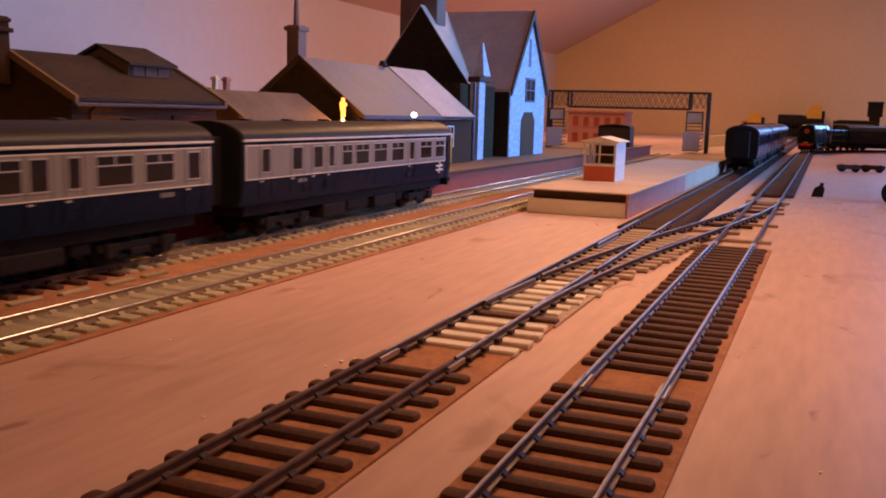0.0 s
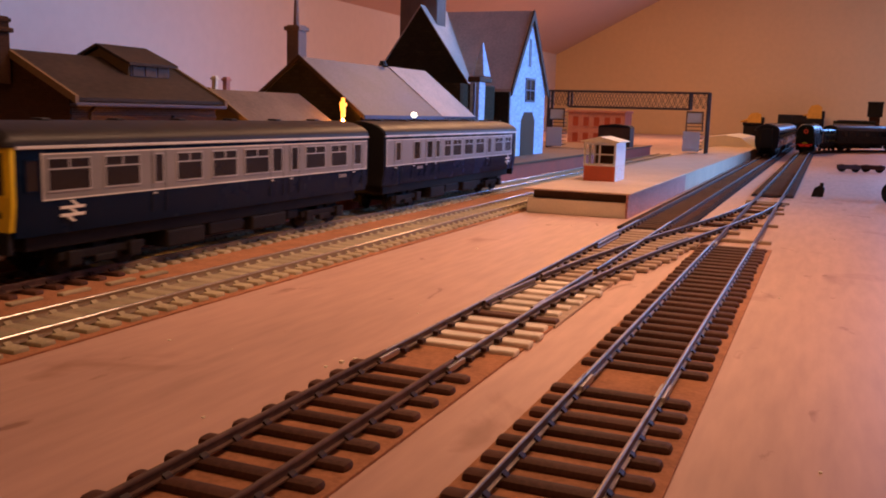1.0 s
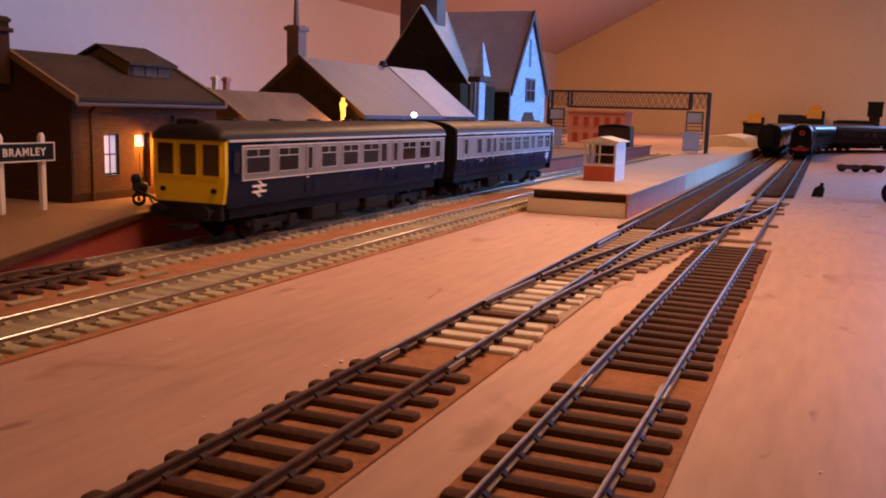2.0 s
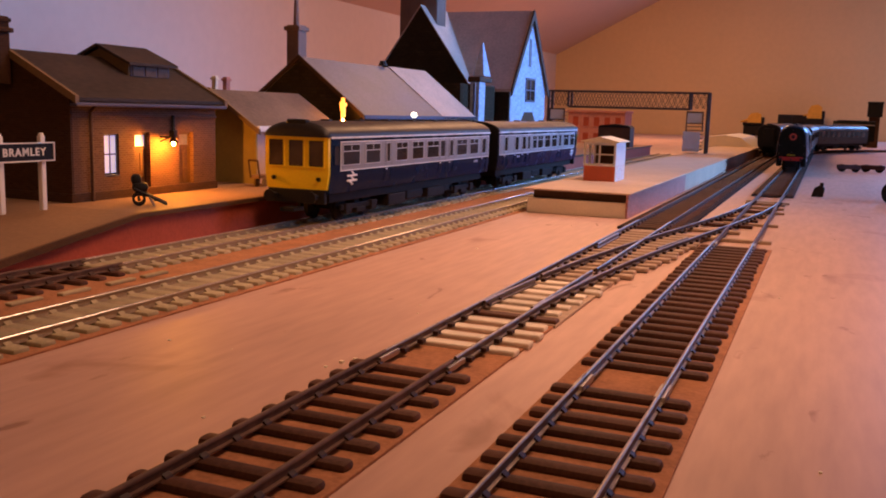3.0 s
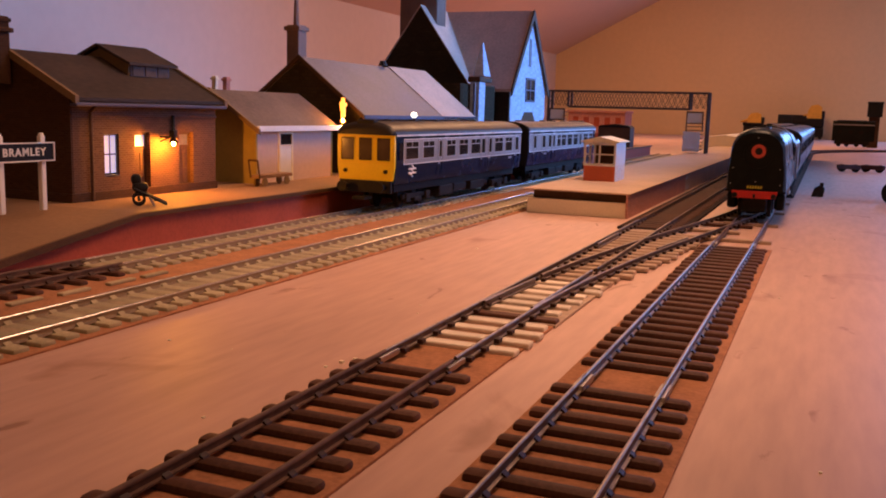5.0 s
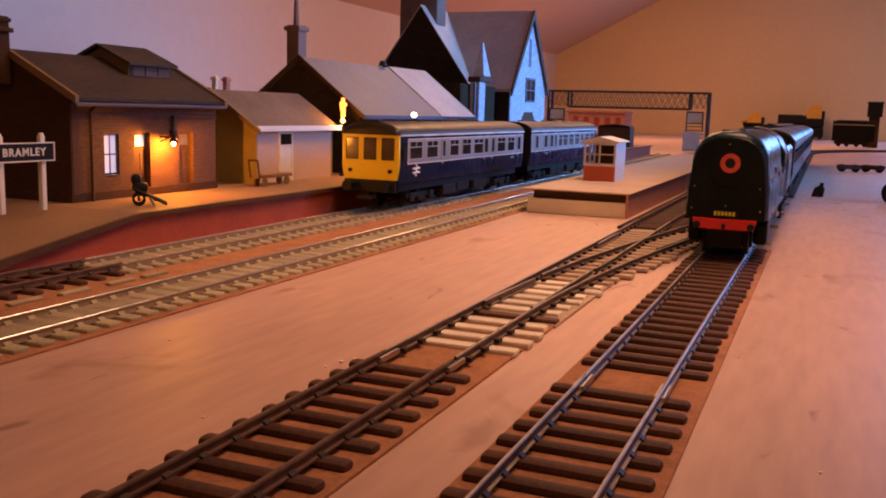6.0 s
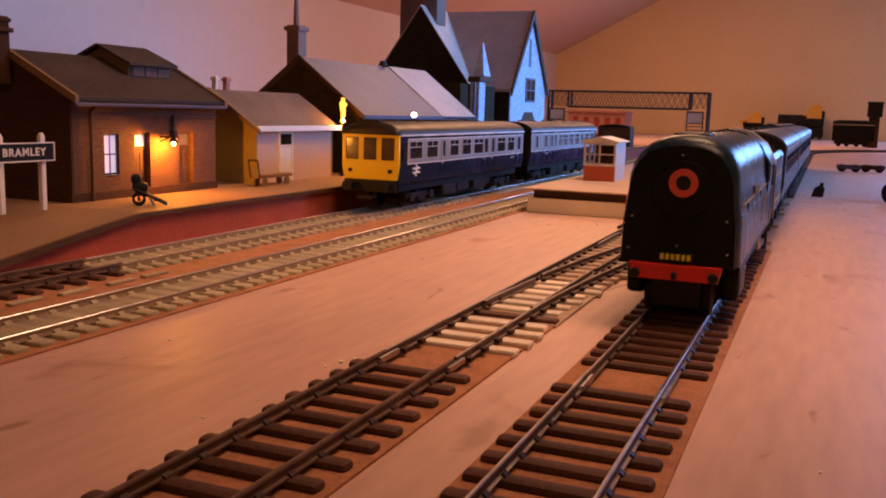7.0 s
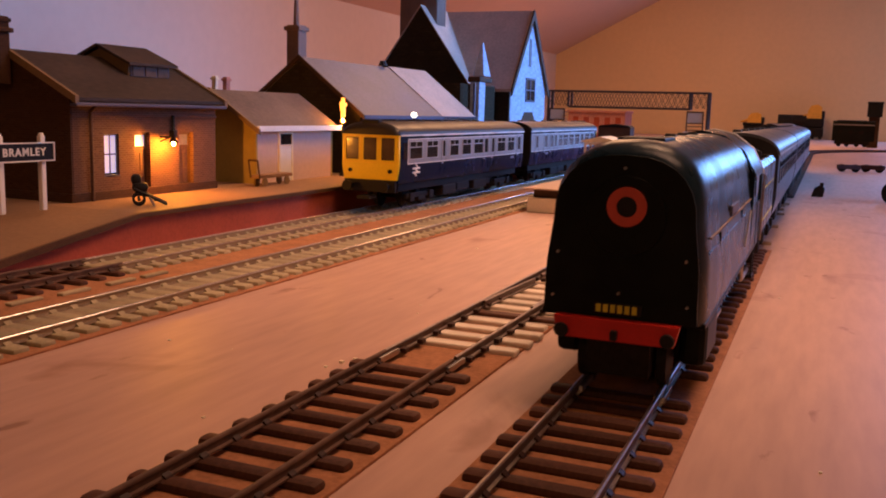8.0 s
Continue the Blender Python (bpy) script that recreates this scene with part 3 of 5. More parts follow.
for y0, y1 in ((352, 361), (385, 394.4)):
    d = part("door", Shape().box(-3.8, y0, 0.5, -3.0, y1, 23), DARKWOOD, b1, "dark brown panelled door")
    part("door_frame", Shape().box(-3.8, y0 - 1, 0, -2.4, y0, 31).box(-3.8, y1, 0, -2.4, y1 + 0.9, 31).box(-3.8, y0, 29.6, -2.4, y1, 31).box(-3.8, y0, 23, -2.4, y1, 24.2), DARKWOOD, d)
    part("fanlight", Shape().box(-3.8, y0, 24.2, -3.1, y1, 29.6), LITWIN if y0 < 370 else SLATEPALE, d, "pale fanlight")
    for z0, z1 in ((2, 10), (12, 21)):
        for k in (0, 1):
            ya = y0 + 0.9 + k * (y1 - y0) / 2
            part("panel", Shape().box(-3.1, ya, z0, -2.7, ya + (y1 - y0) / 2 - 1.8, z1, 0.15), DARKWOOD, d)
part("drainpipe", Shape().cyl((1.6, 321, 0), (1.6, 321, 41), 0.8).cyl((1.6, 321, 41), (4.8, 321, 43.6), 0.8), DARKWOOD, b1)
part("drainpipe", Shape().cyl((1.6, 377.5, 24), (1.6, 377.5, 39.5), 0.9), BLACK, b1)
ch = part("chimney", Shape().box(-40, 300, 52, -32, 308.4, 82, 0.5).box(-40.8, 299.2, 79.5, -31.2, 309, 81.3, 0.4).box(-41.4, 298.6, 75, -30.6, 309.6, 77, 0.4), BRICKDARK, b1)
part("chimney_pot", Shape().cyl((-36, 304, 82), (-36, 304, 87), 2.4, 1.9), BRICKDARK, ch)
lamp = thing("wall_lamp", (-309.8, 369.5, 41), "glowing orange wall lamp on a black bracket", "lamp")
part("bracket", Shape().cyl((-0.4, 0, 3), (8, 0, 3), 0.5).cyl((8, 0, 3), (8, 0, 0), 0.5).cyl((-0.4, 0, 0.6), (6, 0, 3), 0.4), BLACK, lamp)
part("shade", Shape().cyl((8, 0, 0.6), (8, 0, 2.8), 2.6, 0.9), BLACK, lamp)
part("lantern_cap", Shape().box(6.4, -1.6, 2.8, 9.6, 1.6, 6.6, 0.5).cyl((8, 0, 6.6), (8, 0, 8.4), 1.2, 0.3), BLACK, lamp)
part("bulb", Shape().ball((8.0, 0, -0.2), 0.8), BULB, lamp)

# ochre and cream shed
b2 = thing("platform_shed", (-308, 0, PZ), "small cream and mustard shed with tan roof", "shed")
part("wall", Shape().box(-58, 451.2, 0, 0, 538, 34), CREAMWALL, b2)
part("gable_wall", Shape().prism([(-60, 0), (0.4, 0), (0.4, 33), (-30, 53), (-60, 33)], "y", 450, 451.2), MUSTARD, b2, "mustard painted gable end")
part("gable_wall", Shape().prism([(-60, 0), (0.4, 0), (0.4, 33), (-30, 53), (-60, 33)], "y", 538, 539.2), MUSTARD, b2, "mustard painted gable end")
gable_roof(b2, -60, 0, -30, 447, 545, 33.2, 53, SHEDROOF, over=4)
part("fascia", Shape().box(3.2, 447, 30.6, 4.8, 545, 34, 0.3), WHITE, b2, "white painted fascia")
for s in (-1, 1):
    part("bargeboard", Shape().prism([(-30, 52), (-30, 55.6), (-30 + s * 35.5, 32), (-30 + s * 35.5, 29)], "y", 445.4, 447), BARGE, b2, "ochre bargeboard")
d = part("door", Shape().box(-0.2, 475, 0.4, 0.5, 488, 21.5), WHITE, b2, "white painted door")
part("door_light", Shape().box(-0.2, 475, 22.4, 0.5, 488, 29), GLASS, d, "glazed fanlight")
part("door_frame", Shape().box(-0.1, 473.6, 0, 1, 475, 30.2).box(-0.1, 488, 0, 1, 489.4, 30.2).box(-0.1, 475, 29, 1, 488, 30.2).box(-0.1, 475, 21.5, 1, 488, 22.4), CREAM, d)
for yy, w in ((477, 3.2), (466, 2.2)):
    part("chimney", Shape().box(-43, yy, 44, -40, yy + w * 1.3, 63, 0.4).box(-43.6, yy - 0.6, 60.4, -39.4, yy + w * 1.3 + 0.6, 62, 0.3), REDCARD if w > 3 else CREAM, b2, "red brick chimney" if w > 3 else "cream chimney")

# large stone goods shed
b3 = thing("goods_shed", (-302, 8, PZ), "dark stone goods shed with pale slate roof", "building")
part("wall", Shape().prism([(-96, 0), (0, 0), (0, 42), (-48, 79), (-96, 42)], "y", 562, 776), BRICKDARK, b3)
part("gable_wall", Shape().prism([(-98, 0), (0.5, 0), (0.5, 42), (-48, 80), (-98, 42)], "y", 560, 562), STONE, b3, "stone gable end darkened for shade")
gable_roof(b3, -96, 0, -48, 558, 700, 42, 79.5, SLATEPALE, over=4)
gable_roof(b3, -96, 0, -48, 700.5, 778, 42.5, 80.5, TANROOF, over=5, name="tan_roof_slope")
part("fascia", Shape().box(3.4, 558, 38.4, 5, 778, 41.4, 0.3), GUTTER, b3, "slate blue gutter")
for s in (-1, 1):
    part("bargeboard", Shape().prism([(-48, 79), (-48, 82.4), (-48 + s * 53, 41.2), (-48 + s * 53, 38)], "y", 556.4, 558), DARKWOOD, b3)
ch = part("chimney", Shape().box(-64, 566, 60, -54, 577, 104, 0.4).box(-65.5, 564.5, 100, -52.5, 578.5, 103, 0.4), CHIMNEY, b3, "tall brown chimney")
part("chimney_pot", Shape().cyl((-59, 571, 104), (-59, 571, 122), 2.2, 1.5), CHIMNEY, ch)
part("ridge_vent", Shape().cyl((-48, 690, 82), (-48, 690, 86), 4.0, 2.5), BLACK, b3)
for yy in (590, 630, 670, 720):
    w = part("window", Shape().box(-0.2, yy, 16, 0.5, yy + 12, 32), GLASS, b3)
    part("frame", Shape().box(0, yy - 1, 15, 0.9, yy, 33).box(0, yy + 12, 15, 0.9, yy + 13, 33).box(0, yy, 32, 0.9, yy + 12, 33).box(0, yy + 5.6, 16, 0.8, yy + 6.4, 32).box(0, yy, 23.6, 0.8, yy + 12, 24.4), WHITE, w)
gl = thing("amber_lamp", (-303, 545, PZ), "tall amber lamp glowing beside the goods shed", "lamp")
part("post", Shape().cyl((0, 0, 0), (0, 0, 36), 0.9).cyl((0, 0, 0), (0, 0, 2), 2.2, 1.4), BLACK, gl)
glow = Shape()
for dx, dy, z0, z1, w in ((0.2, 0, 36, 37.6, 1.5), (-0.3, 0.2, 37.4, 40, 0.8), (0.3, -0.1, 39.8, 44, 1.3), (-0.2, 0.3, 43.8, 47.2, 1.5), (0.5, -0.4, 46.8, 49.4, 2.0), (-0.9, 0.6, 48.2, 50.2, 1.1), (0.1, 0, 49.4, 52.6, 1.0)):
    glow.box(dx - w, dy - w, z0, dx + w, dy + w, z1, min(w, z1 - z0) * 0.3)
part("glowing_lantern", glow, FLAME, gl, "amber glowing lantern")
part("filament", Shape().ball((1.2, -1.8, 37.2), 0.7), HOTBULB, gl)
wl = thing("white_lamp", (-250, 545, PZ), "small white glowing platform lamp on a thin post", "lamp")
part("globe", Shape().ball((0, 0, 42.5), 1.8), WHITEBULB, wl)
part("post", Shape().cyl((0, 0, 0), (0, 0, 40.6), 0.5), BLACK, wl)

# tall station house with steep gables
b4 = thing("station_house", (-312, 0, PZ), "tall stone station house, walls coloured for blue light and shade", "building")
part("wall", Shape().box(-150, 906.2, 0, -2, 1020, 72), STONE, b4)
part("rear_gable_wall", Shape().prism([(-150, 0), (-38, 0), (-38, 74), (-94, 154), (-150, 74)], "y", 896, 905), STONE, b4, "stone gable end darkened for shade")
# South side of the pale gable clad dark: its shade as a sheet.
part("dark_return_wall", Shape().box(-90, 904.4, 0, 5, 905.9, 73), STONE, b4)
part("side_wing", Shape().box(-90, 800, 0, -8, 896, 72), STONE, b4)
gable_roof(b4, -150, -38, -94, 895, 1040, 75, 154.5, TANROOF, over=6, thick=1.5)
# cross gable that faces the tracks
part("cross_gable", Shape().prism([(906, 0), (1030, 0), (1030, 74), (968, 150), (906, 74)], "x", -90, 6), BLUELITSTONE, b4, "pale gable front with blue light in its colour")
for s in (-1, 1):
    pr = [(968, 152), (968 + s * 67, 67), (968 + s * 67, 70), (968, 156)]
    part("cross_roof", Shape().prism(pr, "x", -94, 8), TANROOF, b4)
    part("bargeboard", Shape().prism([(968, 147), (968 + s * 67, 63), (968 + s * 67, 70.5), (968, 157)], "x", 8, 9.6), DARKWOOD, b4, "dark bargeboard")
w = part("window", Shape().box(5.8, 957, 60, 6.4, 986, 82), GLASS, b4)
part("frame", Shape().box(6, 955, 58, 7.2, 957, 84).box(6, 986, 58, 7.2, 988, 84).box(6, 957, 82, 7.2, 986, 84).box(6, 957, 58, 7.2, 986, 60).box(6, 970.6, 60, 7, 972.4, 82).box(6, 957, 70, 7, 986, 71.5), GUTTER, w)
part("vent_slit", Shape().box(5.8, 964, 96, 6.5, 972, 126, 0.3), GUTTER, b4)
part("door", Shape().prism([(944, 0), (992, 0), (992, 38), (982, 47), (954, 47), (944, 38)], "x", 5.8, 6.6), DARKWOOD, b4, "dark arched door")
part("chimney", Shape().box(-124, 908, 120, -80, 932, 190, 1).box(-127, 905, 172, -77, 935, 178, 0.8), CHIMNEY, b4, "broad brick chimney")
part("turret", Shape().box(-7, 822, 0, 3, 838, 74, 0.6), BLUELITSTONE, b4, "pale stair turret with blue light in its colour")
part("turret_spire", Shape().loft([[(-8, 832, 80), (3, 832, 80), (3, 852, 80), (-8, 852, 80)], [(-3.2, 841, 112), (-2.2, 841, 112), (-2.2, 843, 112), (-3.2, 843, 112)]]), BLUELITSTONE, b4)
part("turret_cap", Shape().box(-8.5, 820, 74, 4, 854, 79, 0.8), DARKWOOD, b4)
part("drainpipe", Shape().cyl((4, 806, 0), (4, 806, 72), 1.4), GUTTER, b4)

# far brick building
b5 = thing("brick_warehouse", (-375, 1600, 0), "low red brick warehouse near the wall", "building")
part("wall", Shape().box(-55, 0, 0, 47, 60, 68, 0.5), REDCARD, b5)
part("parapet", Shape().box(-57, -2, 66, 49, 62, 70, 0.4), REDCARD, b5)
for i in range(5):
    for z in (14, 42):
        w = part("window", Shape().box(-46 + i * 19, -0.6, z, -36 + i * 19, 0.3, z + 16), MAROON, b5)
        part("frame", Shape().box(-47 + i * 19, -1, z - 1, -46 + i * 19, 0, z + 17).box(-36 + i * 19, -1, z - 1, -35 + i * 19, 0, z + 17).box(-46 + i * 19, -1, z + 16, -36 + i * 19, 0, z + 17).box(-46 + i * 19, -1, z - 1, -36 + i * 19, 0, z), REDCARD, w)

# lattice footbridge
fb = thing("footbridge", (0, 1241, PZ), "dark lattice girder footbridge on slim posts", "footbridge")
XL, XR, ZB, ZT = -360, -144, 57, 78
for z in (ZB, ZT):
    for yy in (-9, 9):
        part("girder_chord", Shape().box(XL if z == ZT else -332, yy - 1, z - 1.2, XR if z == ZT else -168, yy + 1, z + 1.2, 0.3), BRIDGE, fb)
part("deck", Shape().box(-332, -9, ZB - 1.5, -168, 9, ZB), DARKWOOD, fb)
n = 26
for yy in (-9, 9):
    for i in range(n):
        xa, xb = XL + (XR - XL) * i / n, XL + (XR - XL) * (i + 1) / n
        s = Shape().cyl((xa, yy, ZB + 1), (xb, yy, ZT - 1), 0.35, n=5).cyl((xa, yy, ZT - 1), (xb, yy, ZB + 1), 0.35, n=5)
        part("lattice", s, BRIDGE, fb)
for x in (-332, -169):
    for yy in (-9, 9):
        part("post", Shape().box(x - 1.3, yy - 1.3, ZB, x + 1.3, yy + 1.3, ZT), BRIDGE, fb)
for x in (-360, -145.5):
    for yy in (-9, 9):
        part("post", Shape().box(x - 1.5, yy - 1.5, 0, x + 1.5, yy + 1.5, ZT), BRIDGE, fb)
for x0, x1 in ((-172, -150), (-358, -336)):
    part("stair_panel", Shape().box(x0 - 3, -10.6, 2, x1 - 3, -10.0, 28, 0.2), WHITE, fb, "white card stair panel")
    part("stair_frame", Shape().box(x0, -10.6, 28.2, x0 + 1.5, -9.6, 54).box(x1 - 1.5, -10.6, 28.2, x1, -9.6, 54).box(x0 + 1.5, -10.6, 52.4, x1 - 1.5, -9.6, 54).box(x0 + 1.5, -10.6, 38, x1 - 1.5, -9.6, 39.4), BRIDGE, fb)
    part("stair_glazing", Shape().box(x0 + 1.5, -10.2, 39.4, x1 - 1.5, -9.9, 52.4), CREAM, fb, "dull pale panel")
    for i in range(10):
        part("step", Shape().box(x0 + 1, 8 - 16, 4 + i * 5, x1 - 1, 7, 5 + i * 5), BRIDGE, fb)

# platform hut
hut = thing("platform_hut", (-143, 640, PZ), "small red and white platform hut with many panes", "hut")
part("base_wall", Shape().box(-13, -12, 0, 9, 20, 10.5, 0.3), HUTRED, hut, "red lower wall")
part("floor_slab", Shape().box(-12, -11, 10.5, 8, 19, 11), CREAM, hut)
for x in (-12.6, 8.6):
    for yy in (-11.4, 3.6, 19.4):
        part("corner_post", Shape().box(x - 0.7, yy - 0.7, 10.5, x + 0.7, yy + 0.7, 27), WHITE, hut)
for yy in (-11.4,):
    for x in (-2.2,):
        part("mullion", Shape().box(x - 0.6, yy - 0.5, 10.5, x + 0.6, yy + 0.5, 27), WHITE, hut)
for z in (11.2, 18.6, 25.8):
    h = 0.8 if z != 18.6 else 0.4
    part("rail", Shape().box(-13, -11.9, z - h, 9, -10.9, z + h), WHITE, hut)
    part("rail", Shape().box(8.1, -11, z - h, 9.1, 20, z + h), WHITE, hut)
    part("rail", Shape().box(-13, 19, z - h, 9, 20, z + h), WHITE, hut)
part("side_panel", Shape().box(8, -10, 12, 8.5, 19, 25), WHITE, hut)
# Two dark sheets added inside to hold the interior's shade.
part("back_panel", Shape().box(-12, 18.2, 11, 8, 18.8, 25.4), DARKWOOD, hut, "dark sheet for the shaded hut interior")
part("inner_panel", Shape().box(7.2, -10, 11, 7.9, 18, 25.4), DARKWOOD, hut)
for i in range(15):
    part("weatherboard", Shape().box(9.0, -11.8, 0.2 + i * 1.7, 9.5, 19.8, 1.7 + i * 1.7, 0.15), WHITE, hut)
part("roof", Shape().prism([(-15.5, 27), (11.5, 27), (11.5, 27.8), (-2, 31), (-15.5, 27.8)], "y", -14, 22), CREAM, hut, "cream low-pitched roof")

# station sign
sg = thing("station_sign", (-299, 283, PZ), "black station name board with white letters on posts", "sign")
for y_ in (0, -21):
    part("post", Shape().box(-1.2, y_ - 1.2, 0, 1.2, y_ + 1.2, 31, 0.4).cyl((0, y_, 30.5), (0, y_, 32), 1.3, 0.9), WHITE, sg, "white post")
part("board", Shape().box(1.3, -28.5, 20.9, 2.1, 4.4, 27.9, 0.15), BLACK, sg, "black name board")
part("border", Shape().box(1.5, -29, 20.5, 2.5, 4.9, 21.0).box(1.5, -29, 27.8, 2.5, 4.9, 28.3).box(1.5, 4.4, 21, 2.5, 4.9, 27.8).box(1.5, -29, 21, 2.5, -28.5, 27.8), WHITE, sg)


def lettering(text, size, m, material, parent, name="lettering", spacing=1.0):
    cu = bpy.data.curves.new(name, "FONT")
    cu.body, cu.size, cu.extrude, cu.offset = text, size * MM, 0.00012, 0.00012
    cu.space_character = spacing
    cu.align_x, cu.align_y = "CENTER", "CENTER"
    tmp = bpy.data.objects.new(name, cu)
    scene.collection.objects.link(tmp)
    me = bpy.data.meshes.new_from_object(tmp.evaluated_get(bpy.context.evaluated_depsgraph_get()))
    bpy.data.objects.remove(tmp)
    me.materials.clear()
    me.materials.append(material)
    ob = new(name, me)
    ob.parent = parent
    ob.matrix_local = m
    return ob


lettering("BRAMLEY", 4.4, pose(0.00225, -0.0106, 0.0243, 90, 0, 90), WHITE, sg, spacing=1.22)


# porter's barrow in front of the booking office
br = thing("platform_barrow", (-281, 321, PZ), "dark wooden porters barrow tipped up on the platform", "barrow")
br.scale = (0.7, 0.7, 0.7)
br.rotation_euler[2] = radians(-48)
for x in (-4.5, 4.5):
    part("side_rail", Shape().cyl((x, 16, 1), (x, -4, 11), 0.9, n=8), BLACK, br)
    part("wheel", Shape().ring((x * 1.25, -1, 4.2), 3.4, 1.3, "x", 20, 1.2).cyl((x * 1.15, -1, 4.2), (x * 1.35, -1, 4.2), 1.0), BLACK, br)
    part("strut", Shape().cyl((x, 8, 0), (x, 5, 6.5), 0.8, n=8), STEEL if x > 0 else BLACK, br)
for i in range(5):
    part("slat", Shape().box(-4.5, 1 + i * 2.8 - 4, 8.6 - i * 1.4, 4.5, 2.4 + i * 2.8 - 4, 9.4 - i * 1.4), BLACK, br)
part("sack", Shape().box(-4.5, -5, 8.5, 4.5, 5, 15, 2.6).box(-3.6, -5.5, 13, 3.4, 1, 20, 2.4), BLACK, br, smooth=True)

# bench before the shed
bn = thing("platform_trolley", (-297, 434, PZ), "low wooden luggage trolley with an upright handle", "trolley")
part("deck", Shape().box(-4, 0, 4.6, 3, 34, 6.0, 0.3), PLATTOP, bn)
for i in range(6):
    part("plank", Shape().box(-4.2, 0.4 + i * 5.6, 6.0, 3.2, 5.4 + i * 5.6, 6.5, 0.1), PLATTOP, bn)
for x in (-3.2, 2.2):
    for yy in (5, 28):
        part("wheel", Shape().cyl((x, yy, 2.4), (x + 1, yy, 2.4), 2.4, 2.4, 16), BARGE, bn)
part("handle", Shape().cyl((-3.5, 0, 5), (-3.5, -2, 15), 0.5, n=8).cyl((2.5, 0, 5), (2.5, -2, 15), 0.5, n=8).cyl((-3.5, -2, 15), (2.5, -2, 15), 0.6, n=8), DARKWOOD, bn)

# far sidings: parked stock, cranes and loose parts on the board
def wheel_stuff(parent, xs, y):
    for x in xs:
        part("wheel", Shape().cyl((x, y, 8), (x, y + 2, 8), 5.5, 5.5, 18), UNDER, parent)


ws = thing("parked_diesel", (17, 2420, 0), "dark blue parked diesel locomotive on a far siding", "locomotive")
part("body", Shape().prism([(0, 16), (0, 58), (4, 64), (24, 65), (26, 58), (26, 16)], "x", -6, 88), GREEN, ws)
part("roof_grille", Shape().box(4, 3, 63.6, 70, 24, 66.6, 0.6), ROOFGREY, ws)
part("stripe", Shape().box(-5, -0.4, 54, 87, 0.2, 57), GREY, ws)
for x in (6, 30, 54):
    part("window", Shape().box(x, -0.5, 34, x + 9, 0.2, 42), GLASS, ws)
part("underframe", Shape().box(0, 2, 8, 78, 24, 16, 0.5), UNDER, ws)
wheel_stuff(ws, (10, 28, 50, 68), 4)
ow = thing("open_wagon", (145, 2400, 0), "dark open wagon parked on a far siding", "wagon")
part("body", Shape().box(0, 0, 14, 80, 30, 42, 0.6), GREEN, ow)
part("load", Shape().box(3, 3, 40, 77, 27, 46, 3), DARKWOOD, ow)
part("underframe", Shape().box(2, 2, 8, 78, 28, 14, 0.5), UNDER, ow)
wheel_stuff(ow, (14, 66), 2)
wt = thing("water_tower", (103, 2500, 0), "dark square model water tower on a stone base", "water tower")
part("base", Shape().box(-10, 0, 0, 14, 26, 76, 0.6), BRICKDARK, wt)
part("tank", Shape().box(-15, -4, 76, 19, 30, 112, 0.8), BLACK, wt)
part("rim", Shape().box(-16, -5, 109, 20, 31, 113, 0.6), BLACK, wt)

def crane(x, y, w, h, label):
    c = thing("breakdown_crane", (x, y, 0), label, "crane", "yellow cranes")
    part("carriage", Shape().box(-w * 0.7, 0, 9, w * 0.7, 30, 40, 1.5).box(-w * 0.8, 3, 40, w * 0.7, 27, h * 0.62, 6), UNDER, c)
    part("cab", Shape().prism([(-w * 0.45, h * 0.6), (w * 0.5, h * 0.6), (w * 0.5, h * 0.92), (w * 0.2, h), (-w * 0.25, h * 0.96), (-w * 0.45, h * 0.8)], "y", 4, 26), CRANE, c, "yellow cab")
    part("jib", Shape().cyl((-w * 0.35, 12, h * 0.72), (-w * 0.95, 12, h * 0.62), 5, 3), CRANE, c)
    part("counterweight", Shape().box(w * 0.45, 4, h * 0.58, w * 0.72, 26, h * 0.82, 3), BLACK, c)
    for q in (-0.5, 0, 0.5):
        part("wheel", Shape().cyl((q * w, 0, 8), (q * w, 2.5, 8), 6, 6, 18), UNDER, c)
    return c


crane(-45, 3290, 46, 118, "yellow breakdown crane on a black carriage")
crane(-232, 3260, 46, 86, "low yellow crane with a dark counterweight")
for x0 in (-140, -95):
    hm = tagged(part("parked_tank_wagon", Shape().cyl((x0 - 18, 3310, 58), (x0 + 26, 3310, 58), 24, 24, 22).box(x0 - 18, 3298, 8, x0 + 26, 3322, 36, 1), UNDER, None, smooth=True), "black parked tank wagon near the far wall", "wagon")
em = thing("card_embankment", (-150, 1560, 0), "pale unpainted card embankment at the platform end", "embankment")
part("slope", Shape().prism([(-60, 0), (46, 0), (40, 14), (18, 30), (-8, 34), (-40, 30)], "y", 40, 320), CREAM, em)
part("toe", Shape().prism([(40, 0), (60, 0), (52, 10), (42, 13)], "y", 40, 320), PLATTOP, em)

for x, y, rz in ((28, 1235, 8), (56, 1250, -14)):
    bg = thing("loose_bogie", (x, y, 0), "loose dark reddish bogie lying on the board", "bogie", "loose bogies", rz=rz)
    bg.scale = (0.88, 0.88, 0.88)
    part("frame", Shape().box(-15, -6, 4, 15, -4, 10, 0.6).box(-15, 4, 4, 15, 6, 10, 0.6).box(-4, -5, 5, 4, 5, 9, 0.6), RUST, bg)
    for q in (-9, 9):
        part("wheelset", Shape().cyl((q, -4, 5.4), (q, -3, 5.4), 5.4, 5.4, 18).cyl((q, 3, 5.4), (q, 4, 5.4), 5.4, 5.4, 18).cyl((q, -4, 5.4), (q, 4, 5.4), 1), BLACK, bg)
